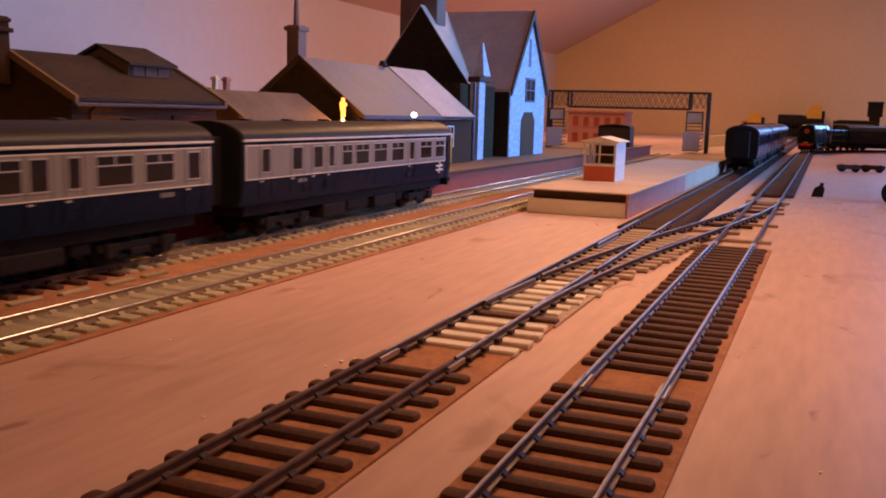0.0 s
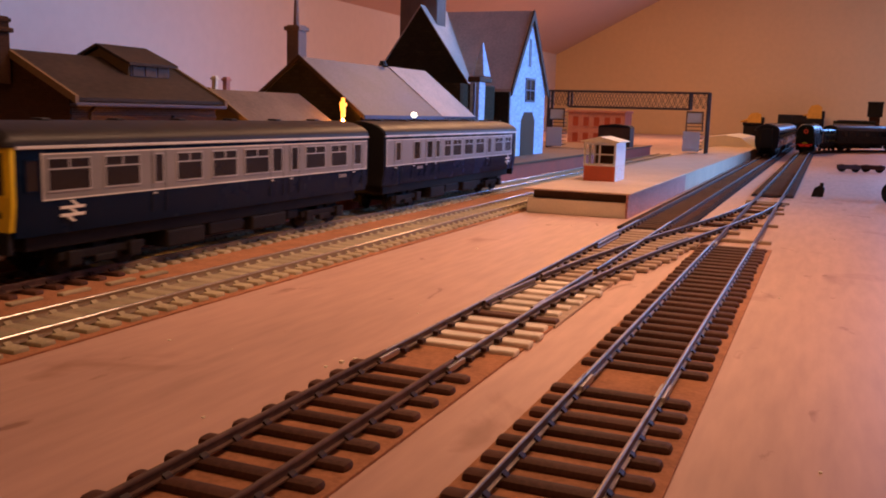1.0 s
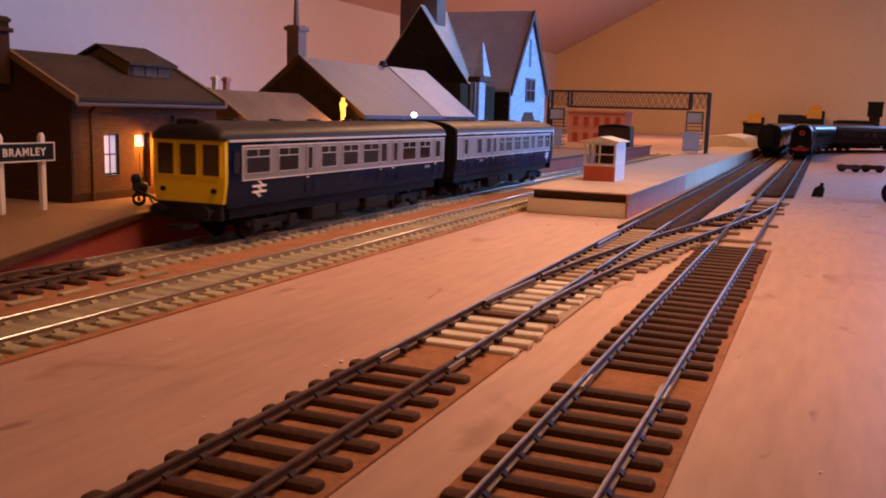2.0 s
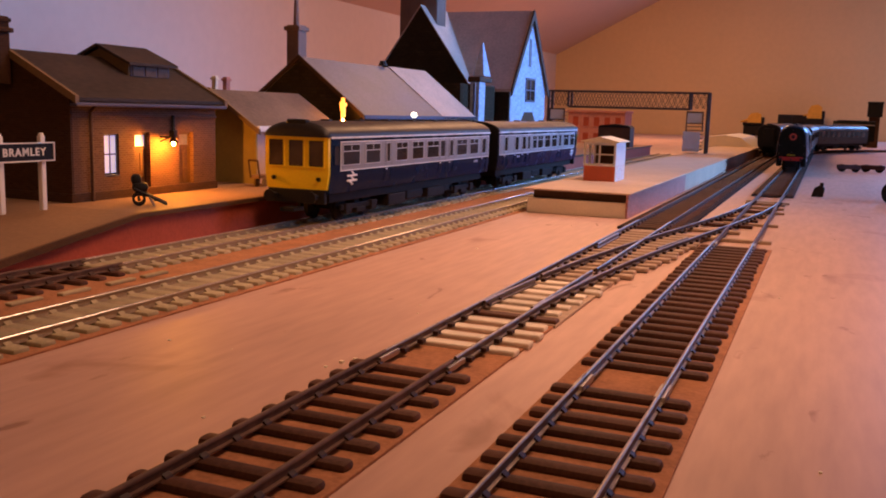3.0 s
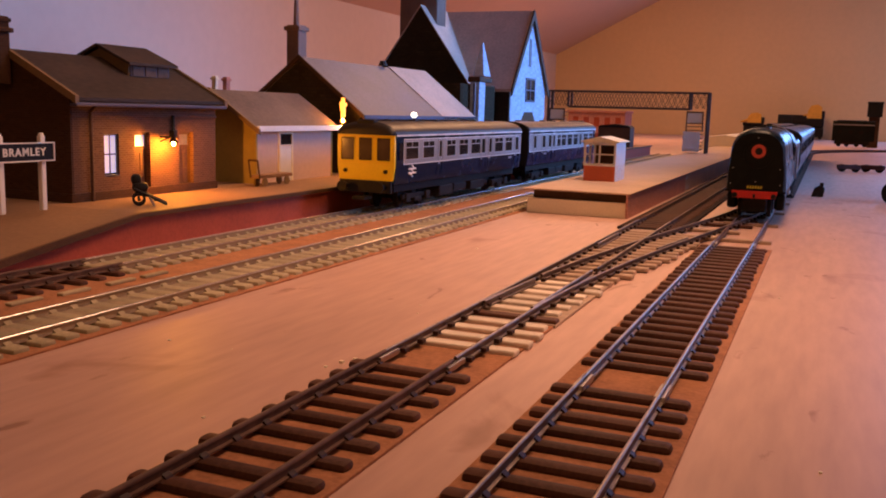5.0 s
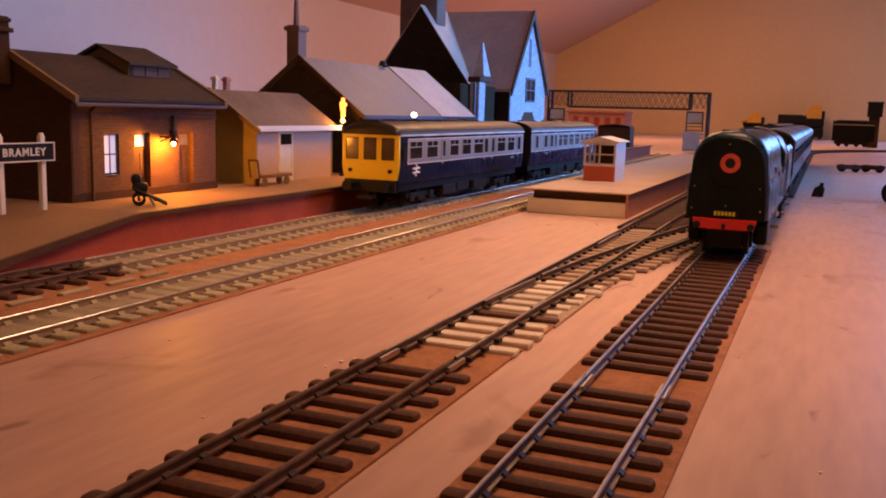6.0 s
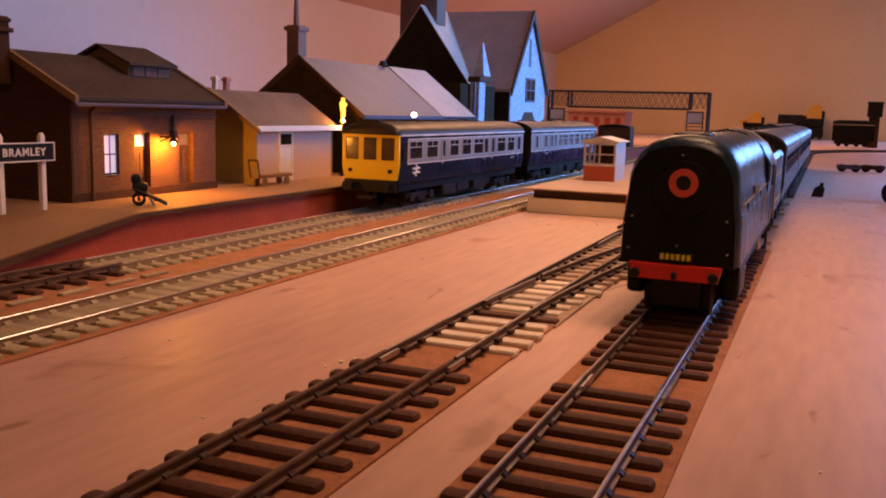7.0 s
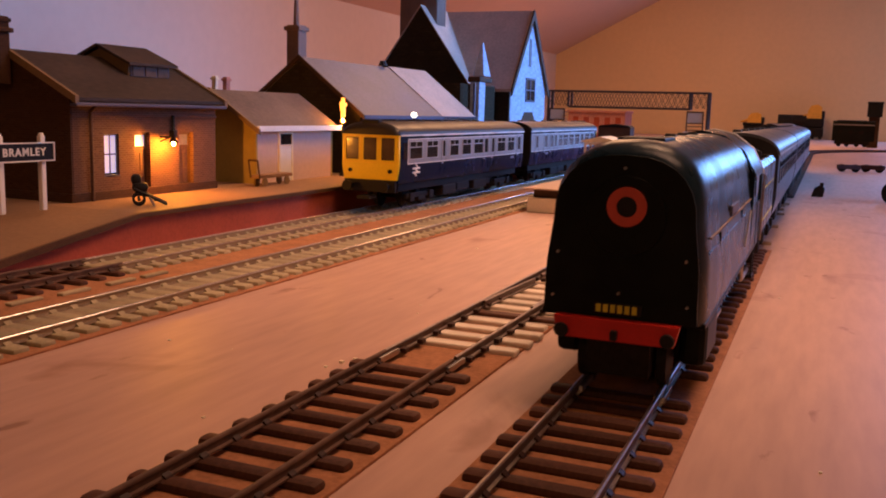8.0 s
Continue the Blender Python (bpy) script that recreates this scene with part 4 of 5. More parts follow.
cb = thing("buffer_stop", (-4, 800, 0), "small black loose buffer casting on the board", "casting")
part("block", Shape().prism([(-4, 0), (5, 0), (6, 7), (3, 10), (-2, 7)], "y", -3, 4), BLACK, cb)
part("lug", Shape().box(2, -2, 8, 5, 2, 11.5, 0.5), BLACK, cb)
# Made-up roll in place of a blurred dark smear on the board.
tb = thing("tool_roll", (74, 800, 0), "dark roll standing in for a dim smear at the board edge", "tool roll")
part("roll", Shape().cyl((-26, -30, 8), (40, 40, 8), 8, 8, 18), CLOTH, tb, smooth=True)
part("strap", Shape().cyl((-6, -9, 8), (-2, -5, 8), 8.4, 8.4, 18), BLACK, tb)
dw = thing("van", (-292, 1350, 0), "dark goods van standing beyond the island platform", "wagon")
part("body", Shape().box(-24, 0, 13, 24, 30, 44, 0.6), DARKWOOD, dw)
part("roof", Shape().prism([(-25, 44), (25, 44), (20, 47), (0, 49), (-20, 47)], "y", -1, 31), BLACK, dw)
part("underframe", Shape().box(-22, 2, 6, 22, 28, 13, 0.5), UNDER, dw)
# ---- trains ----
def body_profile(hw, z0, zc, zt, n=16):
    """Coach cross section: slight tumblehome below, domed roof above."""
    pts = [(-hw + 1.2, z0), (-hw, z0 + 8), (-hw, zc)]
    for i in range(1, n):
        a = math.pi * (1 - i / n)
        pts.append((hw * math.cos(a), zc + (zt - zc) * math.sin(a) ** 0.92))
    return pts + [(hw, zc), (hw, z0 + 8), (hw - 1.2, z0)]


def roof_profile(hw, zc, zt, n=18):
    """Elliptical roof cross section over the cantrail."""
    pts = [(-hw, zc - 0.6), (-hw, zc)]
    for i in range(1, n):
        a = math.pi * (1 - i / n)
        pts.append((hw * math.cos(a), zc + (zt - zc) * math.sin(a)))
    return pts + [(hw, zc), (hw, zc - 0.6)]


def wheelset(parent, y, x=0.0, r=5.6):
    s = Shape()
    for side in (-1, 1):
        s.cyl((x + side * 7.0, y, r + 4.6), (x + side * 9.2, y, r + 4.6), r, r, 20).cyl((x + side * 6.4, y, r + 4.6), (x + side * 7.0, y, r + 4.6), r + 0.8, r + 0.8, 20)
    s.cyl((-7, y, r + 4.6), (7, y, r + 4.6), 1.0)
    return part("wheelset", s, UNDER, parent)


def bogie(parent, y):
    s = Shape()
    for side in (-1, 1):
        s.box(side * 11, y - 20, 9.5, side * 13, y + 20, 12.5, 0.5)
        for q in (-14, 14):
            s.box(side * 10.5, y + q - 3, 7.5, side * 14.2, y + q + 3, 12.8, 0.6)
        s.box(side * 11, y - 5, 7.5, side * 14, y + 5, 10, 0.5)
    s.box(-11, y - 3, 10, 11, y + 3, 14)
    b = part("bogie", s, UNDER, parent)
    for q in (-14, 14):
        wheelset(b, y + q)
    return b


def side_window(parent, side, hw, y0, y1, z0, z1, vent=True, mats=(GLASS, FRAMEGREY)):
    xa, xb = side * (hw - 0.4), side * (hw + 0.32)
    w = part("window", Shape().box(xa, y0, z0, side * (hw + 0.12 + 0.14), y1, z1), mats[0], parent)
    f = Shape()
    t = 0.45
    f.box(xa, y0 - t, z0 - t, xb + side * 0.12, y0, z1 + t).box(xa, y1, z0 - t, xb + side * 0.12, y1 + t, z1 + t)
    f.box(xa, y0, z0 - t, xb + side * 0.12, y1, z0).box(xa, y0, z1, xb + side * 0.12, y1, z1 + t)
    if vent and y1 - y0 > 9:
        f.box(xa, y0, z0 + (z1 - z0) * 0.66, xb + side * 0.1, y1, z0 + (z1 - z0) * 0.66 + 0.45)
        f.box(xa, (y0 + y1) / 2 - 0.25, z0 + (z1 - z0) * 0.66, xb + side * 0.1, (y0 + y1) / 2 + 0.25, z1)
    part("window_frame", f, mats[1], w)


def railcar(label, spans, cab):
    """One railcar body; the low-y end is the cab when cab is set, else the high-y end."""
    L, HW = 222.0, 18.0
    car = thing("railcar", (-235.5, 0, 0), label, "railcar", "two-car railcar set")
    part("body", Shape().prism(body_profile(HW, 19.5, 46.0, 47.5), "y", 0, L), BLUE, car, "rail blue body", smooth=True)
    part("roof", Shape().prism(roof_profile(HW + 0.25, 47.2, 54.2), "y", -0.6 if cab else 0, L + (0 if cab else 0.6)), ROOF, car, "dark grey domed roof", smooth=True)
    for s in (-1, 1):
        part("gutter", Shape().box(s * (HW - 0.3), 0, 46.0, s * (HW + 0.7), L, 47.0, 0.2), CANT, car, "cantrail strip with its highlight painted pale")
        ya, yb = (10, L - 2) if cab else (2, L - 10)
        part("grey_band", Shape().box(s * (HW - 0.3), ya, 30.5, s * (HW + 0.12), yb, 44.3), GREY, car, "pearl grey window band")
        part("lining", Shape().box(s * (HW - 0.3), ya - 0.4, 30.2, s * (HW + 0.2), yb + 0.4, 30.6).box(s * (HW - 0.3), ya - 0.4, 44.2, s * (HW + 0.2), yb + 0.4, 44.6).box(s * (HW - 0.3), ya - 0.4, 30.2, s * (HW + 0.2), ya, 44.8).box(s * (HW - 0.3), yb, 30, s * (HW + 0.2), yb + 0.4, 44.8), WHITE, car, "white lining")
        for a, b in spans:
            side_window(car, s, HW, a, b, 33.2, 42.8)
        for yy in ((3.5,) if cab else (L - 6.5,)):
            side_window(car, s, HW, yy, yy + 4.5, 33.5, 42.5, False, (GLASS, BLUE))
    # ends
    e = 0 if cab else L
    d = -1 if cab else 1
    face = []
    for q in body_profile(HW - 0.2, 21.5, 46.2, 48.5):
        face.append(q)
    part("cab_front", Shape().prism(face, "y", e, e + d * 1.6), YELLOW, car, "yellow cab front", smooth=True)
    rings = [[(x, e + d * y_, z) for x, z in roof_profile(hw, 47.2, zt)] for y_, hw, zt in ((0.6, HW + 0.2, 54.1), (2.0, HW - 0.2, 53.3), (3.2, HW - 1.4, 51.4), (3.4, HW - 2.2, 49.3))]
    part("cab_dome", Shape().loft(rings), ROOF, car, smooth=True)
    for x in (-11.2, 0, 11.2):
        w = part("cab_window", Shape().box(x - 4.1, e + d * 1.4, 32.5, x + 4.1, e + d * 1.9, 45.0, 0.5), CABGLASS, car, "brownish cab window")
        part("cab_window_frame", Shape().box(x - 4.7, e + d * 1.4, 31.9, x - 4.1, e + d * 2.1, 45.6).box(x + 4.1, e + d * 1.4, 31.9, x + 4.7, e + d * 2.1, 45.6).box(x - 4.1, e + d * 1.4, 31.9, x + 4.1, e + d * 2.1, 32.5).box(x - 4.1, e + d * 1.4, 45, x + 4.1, e + d * 2.1, 45.6), YELLOW, w)
    part("destination_box", Shape().box(-5.5, e - d * 2, 50.0, 5.5, e + d * 2.2, 55.0, 0.8), BLACK, car)
    for x in (-12.5, 12.5):
        part("marker_light", Shape().cyl((x, e + d * 1.4, 26.5), (x, e + d * 2.6, 26.5), 1.1), BLACK, car)
        part("buffer", Shape().cyl((x * 0.92, e + d * 1, 18), (x * 0.92, e + d * 7, 18), 1.4).cyl((x * 0.92, e + d * 7, 18), (x * 0.92, e + d * 8, 18), 3.0), BLACK, car)
    part("buffer_beam", Shape().box(-16, e, 14.5, 16, e + d * 2, 21.3, 0.4), BLACK, car)
    part("coupling", Shape().box(-4, e + d * 1, 11, 4, e + d * 10, 13, 0.4), BLACK, car)
    inner = L if cab else 0
    part("corridor_connection", Shape().box(-8, inner, 20, 8, inner - d * 8, 48, 0.8), BLACK, car, "black corridor bellows")
    part("end_panel", Shape().prism(body_profile(HW - 0.3, 19.5, 46, 54), "y", inner, inner - d * 0.8), BLACK, car, "black coach end", smooth=True)
    part("underframe", Shape().box(-14, 6, 14.5, 14, L - 6, 19.4, 0.4), UNDER, car, "black underframe")
    for ya, yb, w, z in ((70, 92, 15, 8), (96, 118, 14, 9.5), (124, 150, 15, 8.5), (154, 163, 13, 10)):
        part("equipment_box", Shape().box(-w, ya, z, w, yb, 14.6, 0.8), UNDER, car)
    part("tank", Shape().cyl((9, 122, 12), (9, 98, 12), 3.4).cyl((-9, 122, 12), (-9, 98, 12), 3.4), UNDER, car)
    for q in (40, L - 36):
        bogie(car, q)
    for i in range(6):
        q = 25 + i * 34
        part("roof_vent", Shape().box(-2.5, q, 53.4, 2.5, q + 4, 55.0, 0.5), ROOF, car)
    q0 = 16.5 if cab else 199.0
    for s in (-1, 1):
        x0, x1 = s * (HW - 0.2), s * (HW + 0.28)
        ar = Shape()
        for z in (25.2, 27.6):
            ar.box(x0, q0, z - 0.45, x1, q0 + 10, z + 0.45)
        ar.prism([(q0 + 2.5, 27.6), (q0 + 3.9, 27.6), (q0 + 8.1, 25.2), (q0 + 6.7, 25.2)], "x", x0, x1)
        ar.prism([(q0 + 3.7, 29.8), (q0 + 5.1, 29.8), (q0 + 8.5, 27.6), (q0 + 6.9, 27.6)], "x", x0, x1)
        ar.prism([(q0 + 1.5, 25.2), (q0 + 3.1, 25.2), (q0 + 6.1, 23.0), (q0 + 4.7, 23.0)], "x", x0, x1)
        part("arrow_emblem", ar, WHITE, car, "white double-arrow emblem")
        for a, b in spans:
            if b - a < 9:
                for q in (a - 1.6, b + 1.6):
                    part("door_seam", Shape().box(s * (HW - 0.2), q - 0.12, 22.5, s * (HW + 0.2), q + 0.12, 45.4), BLACK, car)
                part("door_handle", Shape().box(s * HW, a - 1.0, 29.0, s * (HW + 0.6), a + 0.6, 29.6, 0.1), CANT, car)
        for k in range(5):
            part("number_bar", Shape().box(s * (HW - 0.2), 192 + k * 1.5 - (0 if cab else 150), 27.2, s * (HW + 0.2), 193 + k * 1.5 - (0 if cab else 150), 28.8), GREY, car, "pale grey marking bar")
    return car


W1 = [(12, 29), (36, 52), (60, 64), (72, 86), (93, 108), (114, 131), (134, 141), (149, 154), (161, 178), (184, 199), (207, 214)]
W2 = [(13, 19), (37, 45), (55, 63), (69, 74), (82, 92), (96, 110), (116, 131), (137, 152), (160, 166), (175, 191), (197, 210)]
car1 = railcar("blue and grey diesel railcar with yellow cab end", W1, True)
car2 = railcar("blue and grey diesel railcar coupled behind another", W2, False)


def loco_profile(k=1.0, top=56.0, hw=16.6, z0=20.0):
    """Air-smoothed casing cross section: sides lean in, broad rounded shoulders."""
    sh = hw - 1.4
    pts = [(-hw, z0), (-hw + 0.3, 32), (-sh, 41)]
    for i in range(1, 14):
        a = math.pi * (1 - i / 14)
        c, q = math.cos(a), math.sin(a)
        pts.append((sh * math.copysign(abs(c) ** 0.82, c), 41 + (top - 41) * q ** 0.82))
    pts += [(sh, 41), (hw - 0.3, 32), (hw, z0)]
    return [(x * k, z) for x, z in pts]


def locomotive():
    lo = thing("steam_locomotive", (-35.8, 0, 0), "dark green air-smoothed steam locomotive with red buffer beam", "locomotive")
    rings = []
    for y, k, t in ((3, 0.86, 50.5), (3.6, 0.93, 53), (6, 0.985, 55), (12, 1.0, 56), (118, 1.0, 56)):
        rings.append([(x * (k if abs(x) > 1 else 1), y, 20 + (z - 20) * (t - 20) / 36) for x, z in loco_profile()])
    part("casing", Shape().loft(rings), LOCOSIDE, lo, "smooth dark green casing", smooth=True)
    part("smokebox_front", Shape().prism([(x * 0.93, 20.3 + (z - 20) * 0.91) for x, z in loco_profile()], "y", 2.2, 3.4), GREEN, lo, "near-black front plate", smooth=True)
    part("smokebox_door", Shape().cyl((0.5, 3, 41), (0.5, 1.9, 41), 8.5, 7.9, 28), GREEN, lo, smooth=True)
    part("front_ring", Shape().ring((0.7, 1.9, 42.9), 3.0, 1.9, "y", 32, 0.9), RINGRED, lo, "red roundel ring")
    part("door_boss", Shape().cyl((0.7, 2.2, 42.9), (0.7, 1.7, 42.9), 2.0), BLACK, lo)
    part("number_plate", Shape().box(-4.8, 1.6, 21.2, 4.8, 2.3, 23.4, 0.1), BLACK, lo)
    for i in range(6):
        part("plate_mark", Shape().box(-4.3 + i * 1.45, 1.3, 21.5, -3.35 + i * 1.45, 1.75, 23.1), GOLD, lo, "yellow bar")
    part("buffer_beam", Shape().prism([(-11.6, 16.0), (11.6, 16.0), (12.6, 20.2), (-12.6, 20.2)], "y", 0, 3.2), RED, lo, "red buffer beam")
    for x in (-10.6, 10.6):
        b = part("buffer", Shape().cyl((x, 0, 17.6), (x, -1.4, 17.6), 1.0).cyl((x, -1.4, 17.6), (x, -2.0, 17.6), 1.5, 1.3, 20), BLACK, lo, "black buffer")
    part("coupling_hook", Shape().box(-0.7, -1.6, 16.4, 0.7, 0, 18.4, 0.3), BLACK, lo)
    for x, z in ((-13.5, 24), (13.5, 24), (0, 25.5), (-12.8, 33), (12.8, 33), (0, 50.5)):
        part("lamp_iron", Shape().cyl((x, 2.6, z), (x, 1.4, z), 0.3), STEEL, lo)
    part("chimney_slot", Shape().box(-5, 16, 55.2, 5, 30, 56.25, 0.3), BLACK, lo)
    for i in range(3):
        part("dome_valve", Shape().cyl((0, 55 + i * 20, 55.5), (0, 55 + i * 20, 56.6), 1.8, 1.2), BLACK, lo)
    for s in (-1, 1):
        x = s * 15.9
        part("side_seam", Shape().box(x - s * 0.3, 10, 33.6, x + s * 0.35, 118, 33.9), LOCOSIDE, lo)
        for z_ in (27.0, 36.4):
            part("lining", Shape().box(x - s * 0.3, 12, z_, x + s * 0.3, 117, z_ + 0.35), BARGE, lo, "dull ochre lining")
        part("name_plate", Shape().box(x - s * 0.4, 54, 37.2, x + s * 0.25, 72, 39.6, 0.1), GUTTER, lo, "small dull name plate")
        for y_ in (30, 84):
            part("panel_joint", Shape().box(x - s * 0.3, y_, 21, x + s * 0.32, y_ + 0.3, 36), LOCOSIDE, lo)
        part("hand_rail", Shape().cyl((s * 16.9, 92, 25), (s * 16.9, 106, 34), 0.3, n=6), STEEL, lo)
        part("cab_step", Shape().box(s * 13, 140, 8, s * 16.4, 147, 9, 0.2).box(s * 15.6, 140, 8, s * 16.2, 141, 20).box(s * 15.6, 146, 8, s * 16.2, 147, 20), BLACK, lo)
        part("injector_pipe", Shape().cyl((s * 14.5, 118, 11), (s * 14.5, 140, 11), 0.8, n=8).cyl((s * 14.5, 118, 11), (s * 14.5, 116, 19), 0.8, n=8), STEEL, lo)
        part("running_plate", Shape().box(s * 9, 6, 19.0, s * 16.8, 150, 20.2, 0.2), GREEN, lo)
        part("cylinder", Shape().box(s * 10.5, 16, 8.5, s * 16.2, 36, 18.5, 1.5), GREEN, lo)
        part("slide_bar", Shape().box(s * 13, 36, 14.4, s * 14.5, 62, 15.4).box(s * 13, 36, 11.8, s * 14.5, 62, 12.6), STEEL, lo)
        part("connecting_rod", Shape().box(s * 12.4, 44, 12.3, s * 13.4, 96, 13.7, 0.3), STEEL, lo)
        part("coupling_rod", Shape().box(s * 11.2, 66, 11.3, s * 12.2, 130, 12.7, 0.3), STEEL, lo)
        for y in (68, 98, 128):
            w = Shape().cyl((s * 7.2, y, 16.4), (s * 9.4, y, 16.4), 11.6, 11.6, 26).cyl((s * 9.4, y, 16.4), (s * 10, y, 16.4), 8.4, 8.0, 26).cyl((s * 10, y, 16.4), (s * 10.8, y, 16.4), 2.6)
            part("driving_wheel", w, UNDER, lo)
        for y in (14, 38):
            part("pony_wheel", Shape().cyl((s * 7.2, y, 10.4), (s * 9.2, y, 10.4), 5.8, 5.8, 20), UNDER, lo)
    part("frames", Shape().box(-6.5, 4, 8, 6.5, 150, 20), UNDER, lo)
    # cab
    cab = [(-16.6, 20), (-16.6, 42), (-13, 50), (-7, 54.5), (0, 56), (7, 54.5), (13, 50), (16.6, 42), (16.6, 20)]
    part("cab", Shape().prism(cab, "y", 118, 136), LOCOSIDE, lo, smooth=True)
    part("cab_roof", Shape().prism([(-16.9, 44), (-13.2, 51), (-7, 55.5), (0, 57), (7, 55.5), (13.2, 51), (16.9, 44), (16.9, 43), (13, 50), (7, 54.4), (0, 55.9), (-7, 54.4), (-13, 50), (-16.9, 43)], "y", 116, 150), LOCOSIDE, lo, smooth=True)
    part("roof_edge", Shape().prism([(-17.1, 44), (-13.4, 51.2), (-7, 55.8), (0, 57.3), (7, 55.8), (13.4, 51.2), (17.1, 44), (17.1, 42.6), (13, 49.8), (7, 54.2), (0, 55.7), (-7, 54.2), (-13, 49.8), (-17.1, 42.6)], "y", 150, 151.4), WHITE, lo, "pale roof edge")
    for s in (-1, 1):
        part("cab_window", Shape().box(s * 16.3, 122, 37, s * 16.9, 132, 44, 0.2), GLASS, lo)
        part("cab_side_sheet", Shape().box(s * 16.2, 136, 20, s * 16.8, 148, 34, 0.2), LOCOSIDE, lo)
        part("grab_rail", Shape().cyl((s * 17.4, 149, 20), (s * 17.4, 149, 40), 0.45, n=8), STEEL, lo)
    return lo


def tender():
    td = thing("tender", (-35.8, 0, 0), "dark green high-sided tender loaded with coal", "tender")
    part("tank", Shape().prism([(-16.4, 20), (-16.4, 44), (-14.8, 46), (-13.6, 46), (-13.6, 40), (13.6, 40), (13.6, 46), (14.8, 46), (16.4, 44), (16.4, 20)], "y", 0, 84), LOCOSIDE, td)
    part("front_sheet", Shape().box(-15.5, -1, 20, 15.5, 0, 50, 0.3), BLACK, td)
    part("rear_sheet", Shape().box(-15.5, 84, 20, 15.5, 85, 46, 0.3), BLACK, td)
    coal = Shape()
    r = random.Random(8)
    for i in range(140):
        x, y = r.uniform(-12.5, 12.5), r.uniform(3, 60)
        m = Matrix.Translation((x, y, 40 + r.uniform(0, 6) * (1 - abs(x) / 18))) @ Euler((r.random() * 6, r.random() * 6, 0)).to_matrix().to_4x4()
        a = r.uniform(1, 2)
        coal.box(-a, -a, -a, a, a * 0.8, a * 0.7, m=m)
    tagged(part("coal", coal, BLACK, td, "black coal lumps"), kind="stuff")
    part("frame", Shape().box(-14.5, 0, 14.5, 14.5, 84, 19.8, 0.4), UNDER, td)
    for s in (-1, 1):
        part("lining", Shape().box(s * 16.4, 4, 36, s * 16.6, 80, 36.4).box(s * 16.4, 4, 24, s * 16.6, 80, 24.4), GOLD, td, "thin yellow lining")
        part("grab_rail", Shape().cyl((s * 17, 1, 20), (s * 17, 1, 42), 0.4, n=8), STEEL, td)
        for y in (14, 42, 70):
            part("wheel", Shape().cyl((s * 7.2, y, 11.6), (s * 9.4, y, 11.6), 7, 7, 20), UNDER, td)
            part("axle_box", Shape().box(s * 12, y - 3, 9, s * 14.6, y + 3, 14.6, 0.5), UNDER, td)
    return td


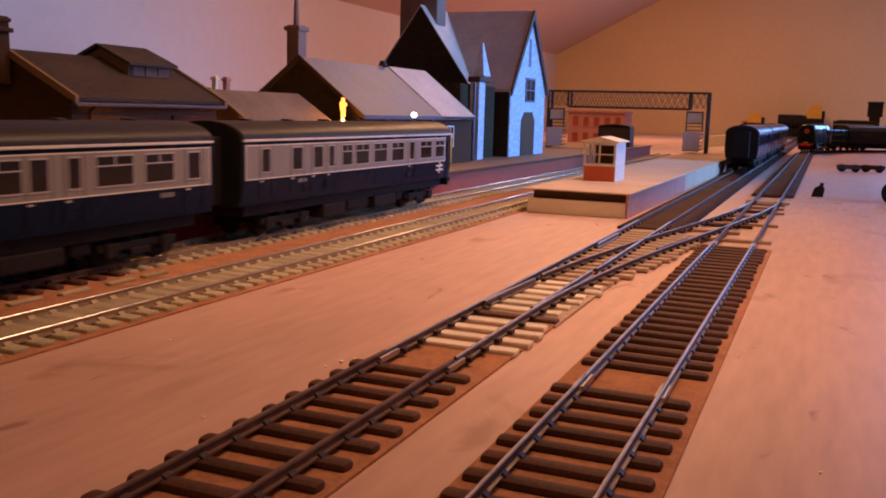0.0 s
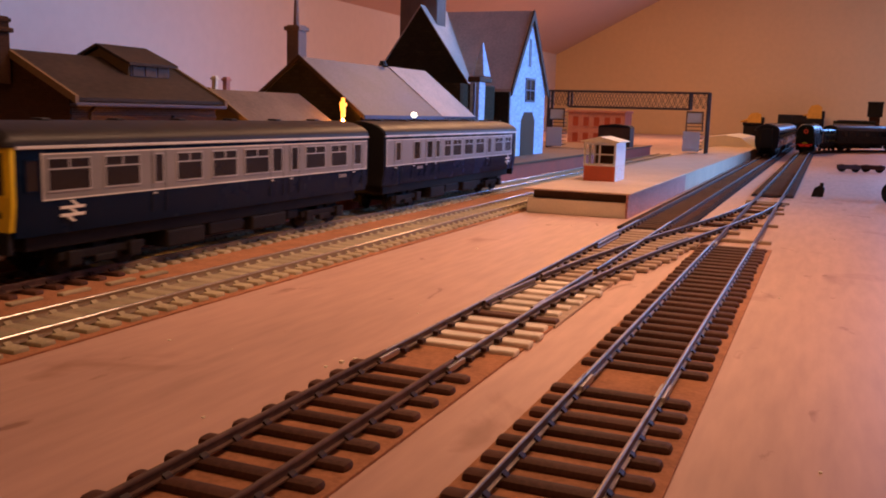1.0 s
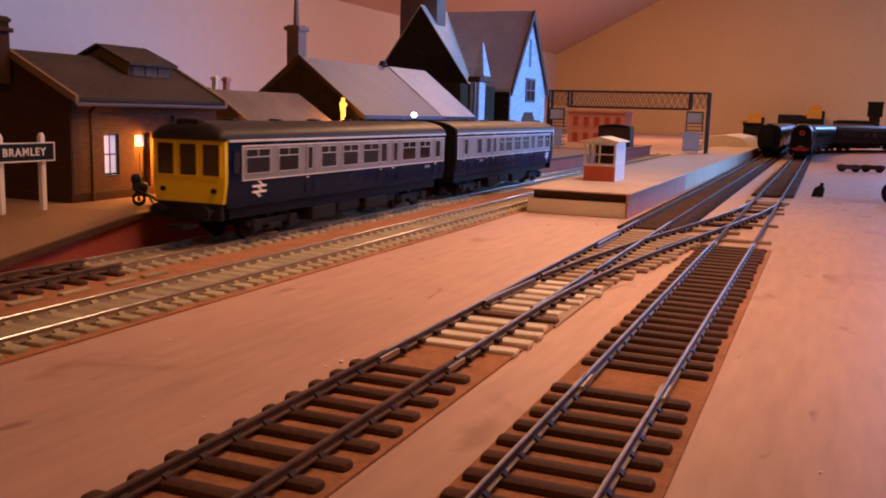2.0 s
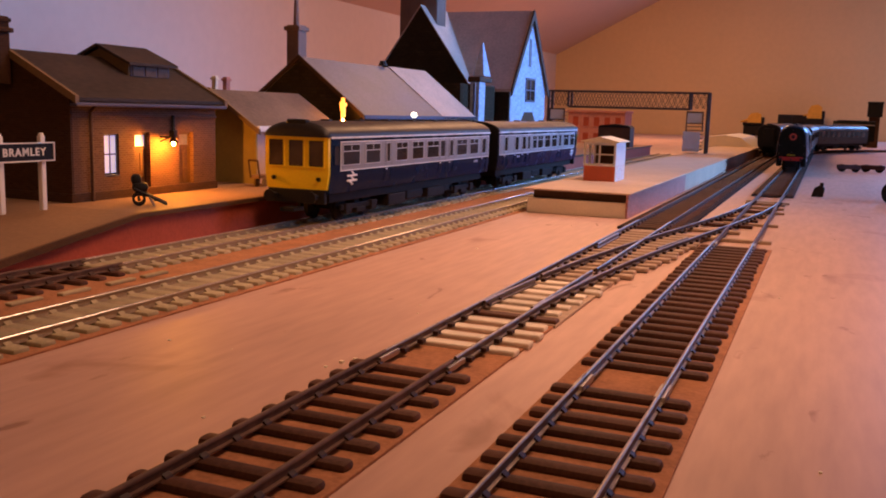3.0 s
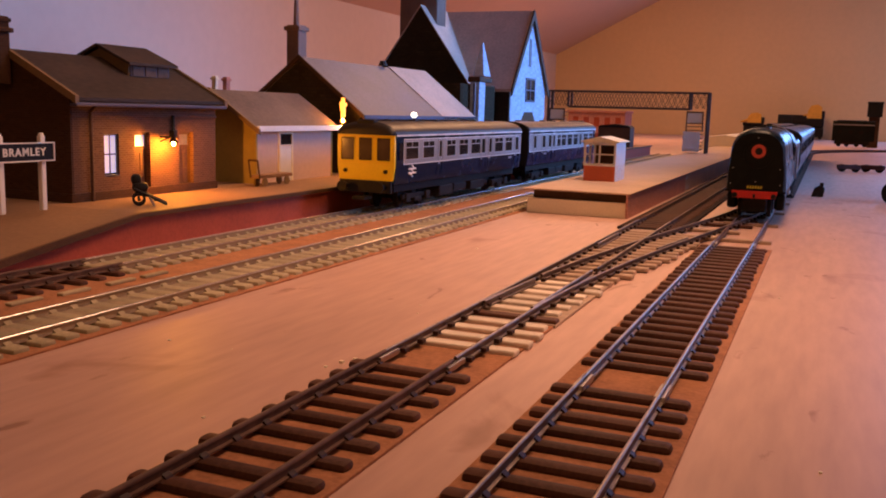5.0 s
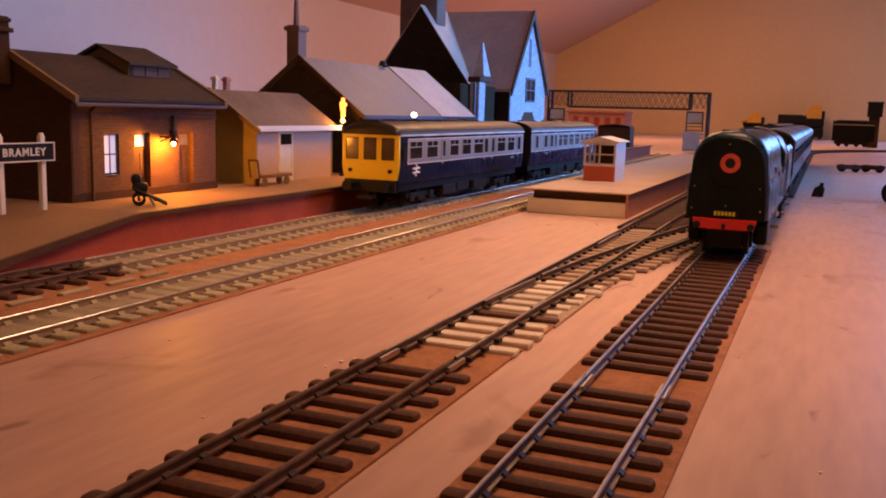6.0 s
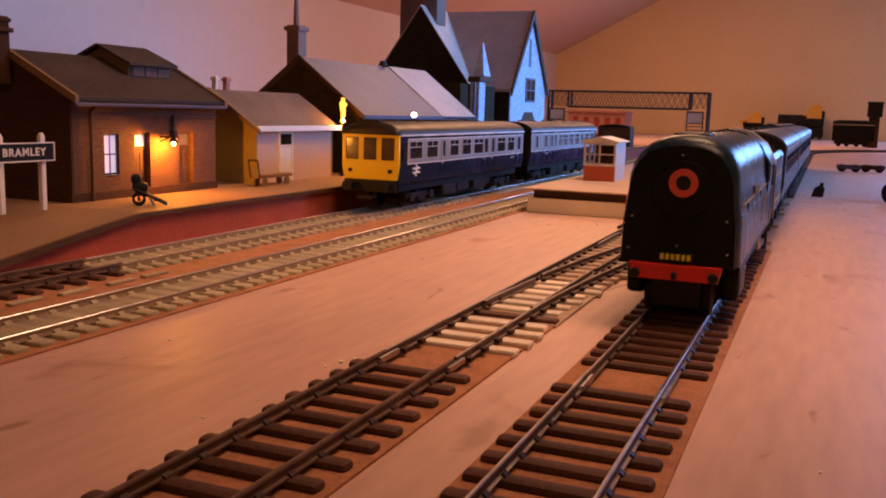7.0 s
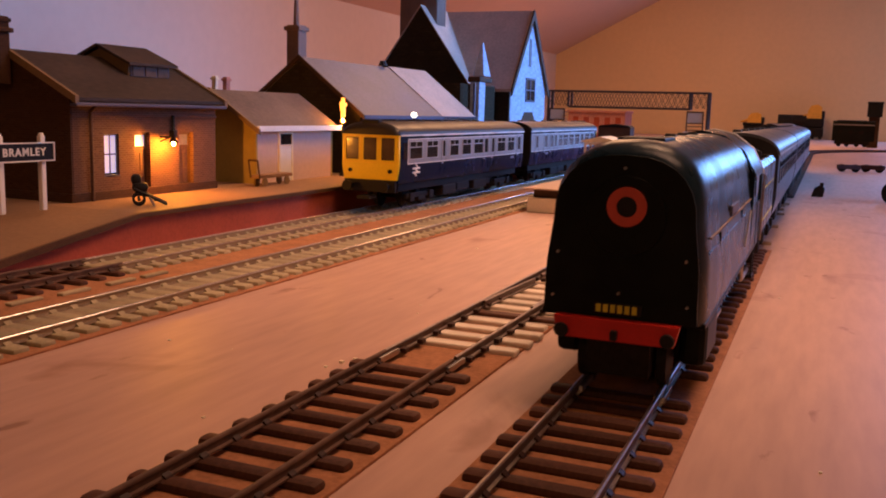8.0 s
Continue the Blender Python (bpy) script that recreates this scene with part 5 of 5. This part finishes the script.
def coach(x, label, group, material):
    L, HW = 246.0, 17.2
    c = thing("coach", (x, 0, 0), label, "coach", group)
    part("body", Shape().prism(body_profile(HW, 19, 45, 46.5), "y", 0, L), material, c, smooth=True)
    part("roof", Shape().prism(roof_profile(HW + 0.3, 46.2, 54.8), "y", -0.5, L + 0.5), ROOFGREY, c, "grey domed roof", smooth=True)
    for e, d in ((0, -1), (L, 1)):
        part("end_panel", Shape().prism(body_profile(HW - 0.4, 19, 45, 53.5), "y", e, e + d * 0.8), BLACK, c, "black coach end", smooth=True)
        part("corridor_connection", Shape().box(-8.5, e, 19, 8.5, e + d * 5, 48, 0.8), BLACK, c)
        for x_ in (-11.5, 11.5):
            part("buffer", Shape().cyl((x_, e, 17), (x_, e + d * 6, 17), 1.5).cyl((x_, e + d * 6, 17), (x_, e + d * 7, 17), 2.9), BLACK, c)
    for s in (-1, 1):
        for i in range(9):
            a = 14 + i * 25
            side_window(c, s, HW, a, a + 15, 33, 42, True, (GLASS, material))
        part("gutter", Shape().box(s * (HW - 0.2), 0, 45.0, s * (HW + 0.6), L, 46, 0.2), GREY, c)
    part("underframe", Shape().box(-13, 8, 14, 13, L - 8, 19).box(-14, 80, 8.5, 14, 110, 15, 0.8).box(-14, 130, 9, 14, 150, 15, 0.8), UNDER, c)
    for q in (36, L - 36):
        bogie(c, q)
    for i in range(5):
        part("roof_vent", Shape().box(-6, 30 + i * 44, 53.6, -2, 36 + i * 44, 55.8, 0.5), BLACK, c)
    return c


COACHGREEN = mat("dark_green_coach_paint", (0.007, 0.014, 0.024), 0.3, var=0.2, spec=0.2)
loco = locomotive()
tend = tender()
train = [coach(-35.8, "dark green passenger coach with a grey roof", "coaches behind the locomotive", COACHGREEN) for _ in range(3)]
away = [coach(-84, "dark passenger coach with grey roof at the tail of a train", "coaches of the leaving train", BLUE) for _ in range(3)]

# ---- motion ----
CAB = [(0.0, 66.9), (0.5, 135.7), (1.0, 196.0), (1.5, 250.2), (2.0, 298.8), (2.5, 343.4), (3.0, 379.8), (3.5, 407.2), (4.0, 428.0), (4.5, 442.1), (5.0, 451.8), (5.5, 456.3), (6.0, 457.3), (8.0, 457.3)]
FRONT = [(0.0, 1810), (0.5, 1798), (1.0, 1755), (1.5, 1650), (2.0, 1492), (2.5, 1300), (3.0, 1105), (3.5, 932), (4.0, 782), (4.5, 650), (5.0, 548), (5.5, 460), (6.0, 383), (6.5, 310), (7.0, 252.6), (7.5, 210), (8.0, 176)]
TAIL = [(0.0, 1030), (0.25, 1165), (0.5, 1290), (0.75, 1393), (1.0, 1470), (1.25, 1510), (1.5, 1525), (2.0, 1527), (8.0, 1527)]


def motions():
    def run(ob, x, rows, offset):
        walk(ob, [(t, pose(x * MM, (y + offset) * MM, 0)) for t, y in rows])

    def follow(ob, offset, length):
        """Each vehicle lies on the chord between its two ends on the siding."""
        rows = []
        for t, q in FRONT:
            xa, ya, _ = along(q + offset)
            xb, yb, _ = along(q + offset + length)
            rows.append((t, pose(xa * MM, ya * MM, 0, 0, 0, math.degrees(math.atan2(xa - xb, yb - ya)))))
        walk(ob, rows)
    run(car1, -235.5, CAB, 0)
    run(car2, -235.5, CAB, 242)
    follow(loco, 0, 150)
    follow(tend, 156, 84)
    for i, c in enumerate(train):
        follow(c, 250 + i * 258, 246)
    for i, c in enumerate(away):
        run(c, -84, TAIL, i * 258)
    scene.frame_set(1)


motions()
